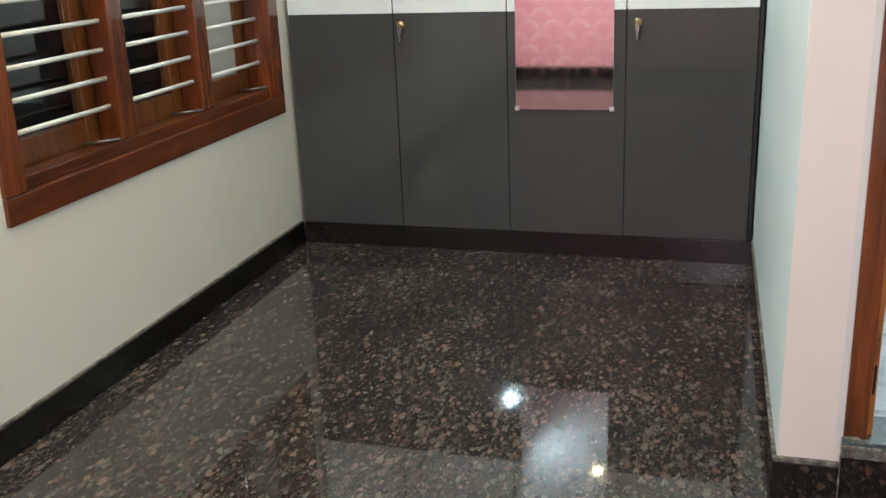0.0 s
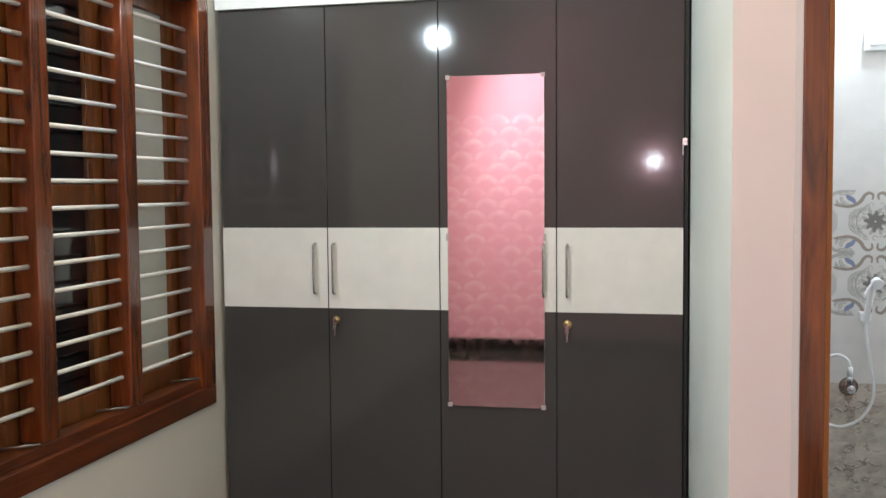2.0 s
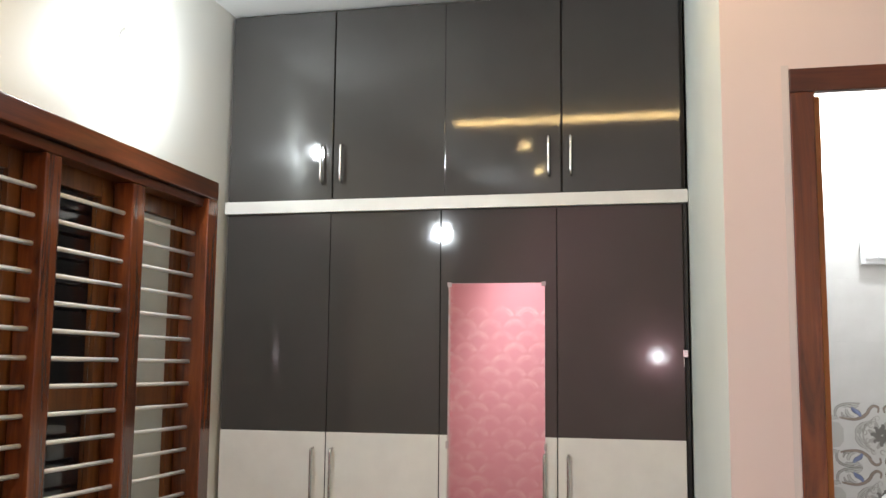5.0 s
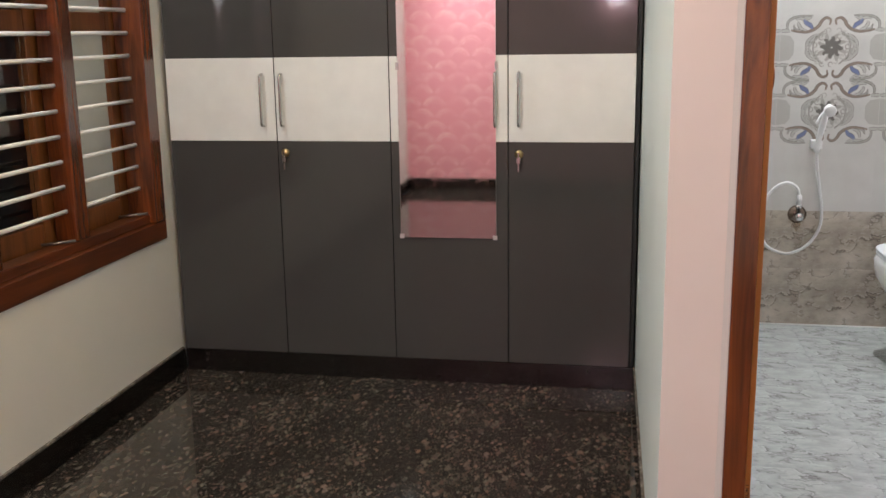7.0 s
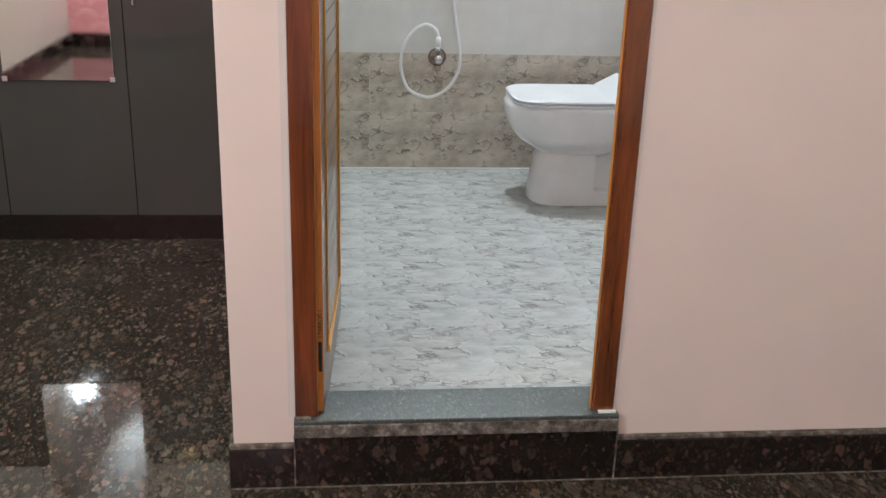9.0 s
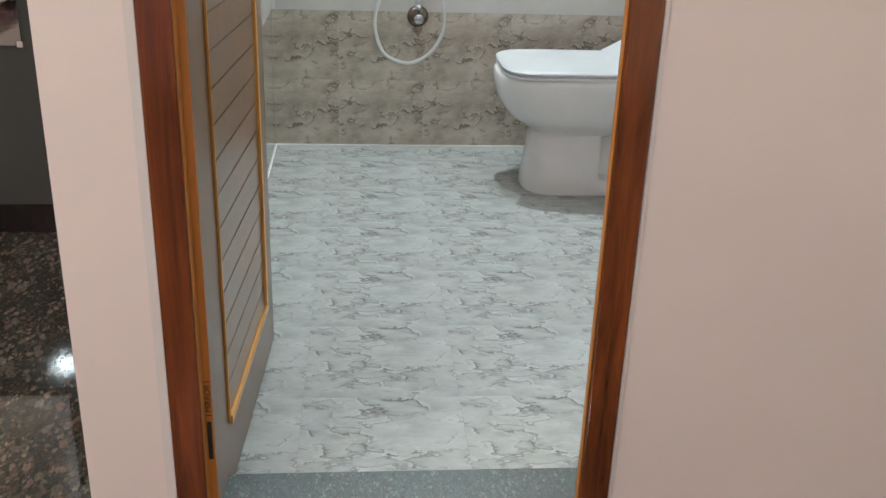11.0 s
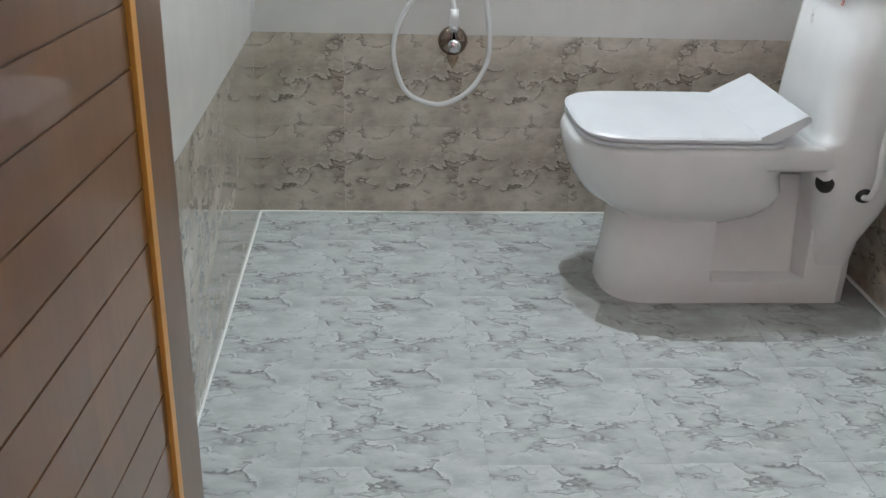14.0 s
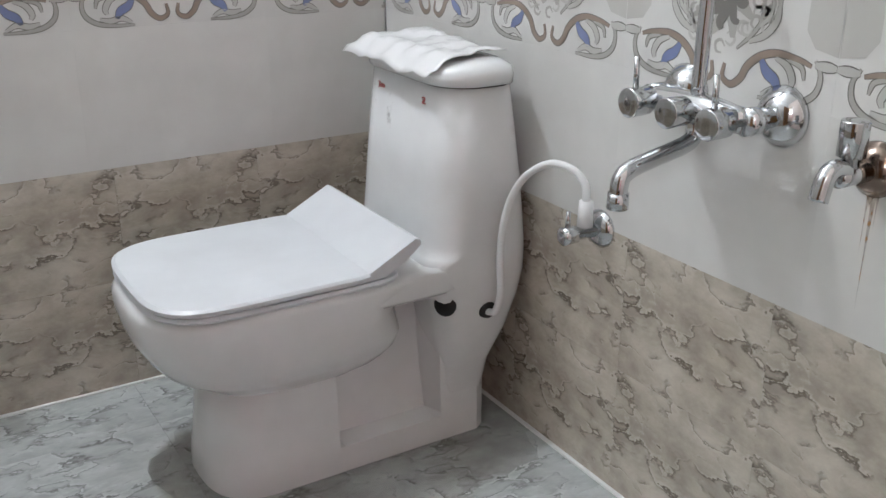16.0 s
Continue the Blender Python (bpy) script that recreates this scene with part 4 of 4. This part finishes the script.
put(tap, "spout", tube(smooth_line([(WX - 0.06, 3.357, 0.856), (WX - 0.083, 3.357, 0.863), (WX - 0.098, 3.357, 0.853), (WX - 0.106, 3.357, 0.826)], 6), [0.012] * 12 + [0.0125] * 7, 14), CHROME)
streak = bmesh.new()
for y0, w, z0, z1 in ((3.355, 0.0035, 0.815, 0.66), (3.363, 0.002, 0.815, 0.735), (3.349, 0.002, 0.817, 0.77), (3.359, 0.009, 0.817, 0.80)):
    vs = [streak.verts.new((WX - 0.0005, y0 + d, z)) for d, z in ((-w, z0), (w, z0), (w * 0.35, (z0 + z1) / 2), (w * 0.12, z1), (-w * 0.25, (z0 + z1) / 2))]
    streak.faces.new(vs)
put(tap, "rust_streak", streak, RUST, "rust streak on the wall tile", False)

# ---- switch plate and lamps ----
plate = thing("switch_plate", (1.56, BY1, 2.025), "white two gang switch plate on the bathroom wall", "switch")
put(plate, "cover", box((1.487, BY1 - 0.016, 1.976), (1.632, BY1 - 0.001, 2.075), 0.004), PLASTIC, "", False)
for x in (1.508, 1.56):
    put(plate, "rocker", box((x, BY1 - 0.021, 1.997), (x + 0.046, BY1 - 0.016, 2.054), 0.003), PLASTIC, "", False)


def wall_lamp(place, wall, lamp_label):
    """A bulb in an angled holder; wall is the point where it is fixed."""
    lamp = thing("wall_lamp", wall, lamp_label, "lamp", "wall bulbs")
    a, b = Vector(wall), Vector(place)
    way = (b - a).normalized()
    put(lamp, "rose", lathe([(0, 0.04), (0.01, 0.04), (0.018, 0.03)], a, b, 20), PLASTIC)
    put(lamp, "holder", lathe([(0.01, 0.017), (0.045, 0.019), (0.05, 0.015)], a, b, 18), PLASTIC, "white bulb holder")
    globe = put(lamp, "bulb", lathe([(0.05, 0.013), (0.06, 0.02), (0.075, 0.028), (0.09, 0.03), (0.105, 0.026), (0.115, 0.014), (0.118, 0.003)], a, b, 18), BULB_GLOW, "glowing white bulb")
    globe.visible_shadow = False
    return lamp


wall_lamp(BULB_WINDOW, (WALL_X, 3.25, 2.63), "white wall bulb holder glowing above the window")
wall_lamp(BULB_BACK, (WALL_X - 0.039, 0.28, 2.635), "glowing white wall bulb on the cream wall")
wall_lamp(BULB_BATH, (1.552, BY1 + 0.005, 2.633), "glowing white wall bulb high in the bathroom")
wall_lamp(BULB_STAND_IN, (0.64, -0.83, 1.67), "small wall bulb standing in for a light mirrored in the wardrobe")

strip = thing("cove_light", (0.2, 2.2, CEIL), "warm yellow light strip under the ceiling", "ceiling light")
put(strip, "housing", box((-0.52, 2.17, CEIL - 0.035), (0.95, 2.23, CEIL - 0.001), 0.004), PLASTIC, "", False)
put(strip, "diffuser", box((-0.50, 2.175, CEIL - 0.045), (0.93, 2.225, CEIL - 0.0355), 0.004), WARM_GLOW, "glowing warm diffuser", False)
for y in (1.45, 0.62):
    spot = thing("downlight", (-0.18, y, CEIL), "small warm round ceiling downlight", "ceiling light", "warm downlights")
    put(spot, "rim", lathe([(0.001, 0.045), (0.008, 0.045), (0.01, 0.035)], (-0.18, y, CEIL), (-0.18, y, 0), 24), PLASTIC)
    put(spot, "lens", lathe([(0.0105, 0.034), (0.013, 0.03)], (-0.18, y, CEIL), (-0.18, y, 0), 24), WARM_SPOT, "warm glowing lens")

# ---- tiles of the bathroom, floor slabs ----
def cut(lo, hi, first, pitch):
    """Spans of a tile row between lo and hi."""
    k = math.floor((lo - first) / pitch + 1e-6)
    spans = []
    while first + k * pitch < hi - 0.004:
        a, b = max(lo, first + k * pitch), min(hi, first + (k + 1) * pitch)
        if b - a > 0.012:
            spans.append((a, b, first + k * pitch))
        k += 1
    return spans


bath_floor = bpy.data.objects["floor_bathroom"]
for x0, x1, ax in cut(BX0, BX1, 1.130 - 0.322, 0.322):
    for y0, y1, ay in cut(BY0 - 0.006, BY1, 3.805 - 0.320 * 4, 0.320):
        mesh = finish(box((x0 - ax + 0.0003, y0 - ay + 0.0003, -0.001), (x1 - ax - 0.0003, y1 - ay - 0.0003, 0), 0.0002), "tile", FLOOR_TILE)
        piece("tile", mesh, bath_floor, (ax, ay, BZ))

# darker patch as a thin wash on the tiles
wash = Nodes("brown_floor_wash")
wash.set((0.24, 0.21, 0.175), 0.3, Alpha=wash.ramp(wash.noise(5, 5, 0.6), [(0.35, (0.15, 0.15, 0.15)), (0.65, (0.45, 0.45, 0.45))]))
ob = part("foot_patch", patch, wash.mat, bath_floor, "darker brownish patch round the toilet foot")

DADO_TOP, DEC0, DEC1, TILE_TOP = 0.618, 0.899, 1.416, 2.183


def tiled_wall(owner, along, lo, hi, face, first):
    """Dado, cream and upper tiles on one wall. along: 'x' or 'y'; face: +1 or -1, the way the tiles look."""
    rows = [(BZ, 0.37, DADO_TILE), (0.37, DADO_TOP, DADO_TILE), (DADO_TOP, DEC0, UPPER_TILE), (DEC0, (DEC0 + DEC1) / 2, UPPER_TILE), ((DEC0 + DEC1) / 2, DEC1, UPPER_TILE),
            (DEC1, 1.66, UPPER_TILE), (1.66, 1.92, UPPER_TILE), (1.92, TILE_TOP, UPPER_TILE)]
    for z0, z1, material in rows:
        for a, b, start in cut(lo, hi, first, 0.398 if material is UPPER_TILE else 0.31):
            fine = 0.00004 if material is UPPER_TILE else 0.0002
            u0, u1 = a - start + fine, b - start - fine
            deep = 0.004 if material is DADO_TILE else 0.006
            mesh = finish(box((u0, 0, fine), (u1, 0.0055 if deep == 0.004 else 0.0045, z1 - z0 - fine), fine * 1.5), "tile", material)
            if along == "x":
                piece("tile", mesh, owner, (start, BY1, z0))
            elif face < 0:
                piece("tile", mesh, owner, (BX1 + 0.0001, start, z0), radians(90)).scale = (1, -1, 1)
            else:
                piece("tile", mesh, owner, (BX0, start, z0), radians(90))


tiled_wall(wn, "x", BX0, BX1, -1, 1.543 - 0.199 - 0.398 * 2)
tiled_wall(we, "y", BY0, BY1, -1, 3.634 - 0.199 - 0.398 * 3)
tiled_wall(ww, "y", BY0, BY1, 1, 3.634 - 0.199 - 0.398 * 3)


# scroll print: thin raised ribbons on the two decor rows
def ribbon(bm, line, width, height=0.0006):
    pts = smooth_line([(x, 0, z) for x, z in line], 6)
    pairs = []
    for i, p in enumerate(pts):
        ahead = (pts[min(i + 1, len(pts) - 1)] - pts[max(i - 1, 0)]).normalized()
        side = Vector((-ahead.z, 0, ahead.x)) * (width / 2 * (0.45 + 0.55 * math.sin(math.pi * (i + 0.5) / len(pts))))
        pairs.append((bm.verts.new(p + side - Vector((0, height, 0))), bm.verts.new(p - side - Vector((0, height, 0)))))
    for a, b in zip(pairs, pairs[1:]):
        bm.faces.new((a[0], a[1], b[1], b[0]))


def spot_face(bm, outline, height=0.0006):
    bm.faces.new([bm.verts.new((x, -height, z)) for x, z in outline])


def scroll_meshes():
    grey, brown, blue, pale, dark = (bmesh.new() for _ in range(5))
    for sx in (-1, 1):
        for sz in (-1, 1):
            def outlined(bm, line, width, height=0.0007):
                ribbon(dark, line, width + 0.0032, 0.0003)
                ribbon(bm, line, width, height)

            def q(*pts):
                return [(sx * x, sz * z) for x, z in pts]
            outlined(brown, q((0.012, 0.086), (0.010, 0.105), (0.026, 0.113), (0.042, 0.102), (0.052, 0.084), (0.072, 0.068), (0.10, 0.060), (0.135, 0.063), (0.155, 0.068)), 0.010)
            outlined(pale, q((0.160, 0.0655), (0.178, 0.0655), (0.193, 0.0655)), 0.012, 0.0012)
            outlined(grey, q((0.160, 0.060), (0.170, 0.078), (0.166, 0.100), (0.146, 0.115), (0.115, 0.121), (0.075, 0.1215)), 0.0075)
            outlined(pale, q((0.080, 0.117), (0.10, 0.108), (0.12, 0.112), (0.14, 0.108)), 0.010)
            outlined(blue, q((0.075, 0.072), (0.085, 0.086), (0.10, 0.095), (0.108, 0.108)), 0.015)
            outlined(pale, q((0.098, 0.066), (0.118, 0.074), (0.128, 0.090), (0.125, 0.10)), 0.010)
            outlined(grey, q((0.118, 0.066), (0.14, 0.072), (0.146, 0.088)), 0.006)
            outlined(pale, q((0.05, 0.052), (0.075, 0.04), (0.092, 0.02), (0.095, 0.0)), 0.010)
            outlined(pale, q((0.066, 0.03), (0.08, 0.016), (0.084, 0.0)), 0.006)
            outlined(grey, q((0.03, 0.064), (0.05, 0.046), (0.066, 0.026), (0.07, 0.0)), 0.005)
    rng = random.Random(5)
    for k in range(34):
        a, d = rng.uniform(0, 2 * math.pi), rng.uniform(0.058, 0.088)
        x, z, w = d * math.cos(a), 0.78 * d * math.sin(a), rng.uniform(0, 6.28)
        loop = [(x + 0.009 * math.cos(w + q), z + 0.009 * math.sin(w + q)) for q in (0, 1.3, 2.6, 3.9, 5.0)]
        ribbon(grey if k % 3 else pale, loop, 0.0048, 0.0005)
    spot_face(pale, [(0.193 - 0.052, 0.025), (0.193 - 0.036, 0.046), (0.1925, 0.052), (0.1925, -0.052), (0.193 - 0.036, -0.046), (0.193 - 0.052, -0.025)])
    spot_face(pale, [(-0.193 + 0.052, 0.025), (-0.193 + 0.036, 0.046), (-0.1925, 0.052), (-0.1925, -0.052), (-0.193 + 0.036, -0.046), (-0.193 + 0.052, -0.025)])
    for k in range(8):
        a = math.pi * k / 4
        c, s = math.cos(a), math.sin(a)
        ribbon(dark, [(0.004 * c, 0.004 * s), (0.016 * c - 0.006 * s, 0.016 * s + 0.006 * c), (0.032 * c + 0.004 * s, 0.032 * s - 0.004 * c), (0.042 * c, 0.042 * s)], 0.013 if k % 2 else 0.016, 0.0009)
        c, s = math.cos(a + 0.39), math.sin(a + 0.39)
        ribbon(grey, [(0.022 * c, 0.022 * s), (0.036 * c - 0.005 * s, 0.036 * s + 0.005 * c), (0.055 * c, 0.055 * s)], 0.016, 0.0007)
    for b in (grey, brown, blue, pale, dark):
        bmesh.ops.scale(b, verts=b.verts, vec=(1.03, 1, 1.035))
    return [(finish(b, "scroll_print", m), m) for b, m in ((grey, SCROLL_GREY), (brown, SCROLL_BROWN), (blue, SCROLL_BLUE), (pale, SCROLL_PALE), (dark, FLOWER_DARK))]


PRINTS = scroll_meshes()


def print_piece(owner, mesh, material, place, turn, u0, u1):
    """One print motif, cut off where the wall ends."""
    if u0 > -0.199 or u1 < 0.199:
        bm = bmesh.new()
        bm.from_mesh(mesh)
        for at, sign in ((u0, -1), (u1, 1)):
            bmesh.ops.bisect_plane(bm, geom=list(bm.verts) + list(bm.edges) + list(bm.faces), plane_co=(at, 0, 0), plane_no=(sign, 0, 0), clear_outer=True)
        mesh = finish(bm, "scroll_print", material)
        if not mesh.polygons:
            return
    piece("scroll_print", mesh, owner, place, turn)


for z in (DEC0 + (DEC1 - DEC0) / 4, DEC0 + 3 * (DEC1 - DEC0) / 4):
    for mesh, material in PRINTS:
        for k in range(-2, 4):
            x = 1.543 + 0.398 * k
            if BX0 - 0.19 < x < BX1 + 0.19:
                print_piece(wn, mesh, material, (x, BY1, z), 0, BX0 - x, BX1 - x)
        for k in range(-3, 4):
            y = 3.634 + 0.398 * k
            if BY0 - 0.19 < y < BY1 + 0.19:
                print_piece(we, mesh, material, (BX1, y, z), radians(-90), y - BY1, y - BY0)
                print_piece(ww, mesh, material, (BX0, y, z), radians(90), BY0 - y, BY1 - y)

# white grout fillet along the foot of the bathroom walls
part("grout_line", box((BX0, BY1 - 0.008, BZ), (BX1, BY1, BZ + 0.004)), GROUT, wn, "white grout line")
part("grout_line", box((BX0, BY0, BZ), (BX0 + 0.004, BY1 - 0.008, BZ + 0.003)), GROUT, ww, "white grout line")
part("grout_line", box((BX1 - 0.008, BY0, BZ), (BX1, BY1 - 0.008, BZ + 0.004)), GROUT, we, "white grout line")

# granite slabs of the bedroom floor
for x0, x1, y0, y1 in ((-1.1, 0.806, 2.393, FRONT + 0.003), (-1.1, 1.10, -0.9, 2.391), (1.102, 2.88, -0.9, 2.391)):
    part("granite_slab", box((x0 - 0.0008, y0 - 0.0008, -0.02), (x1 + 0.0008, y1 + 0.0008, 0.0)), GRANITE, floor)
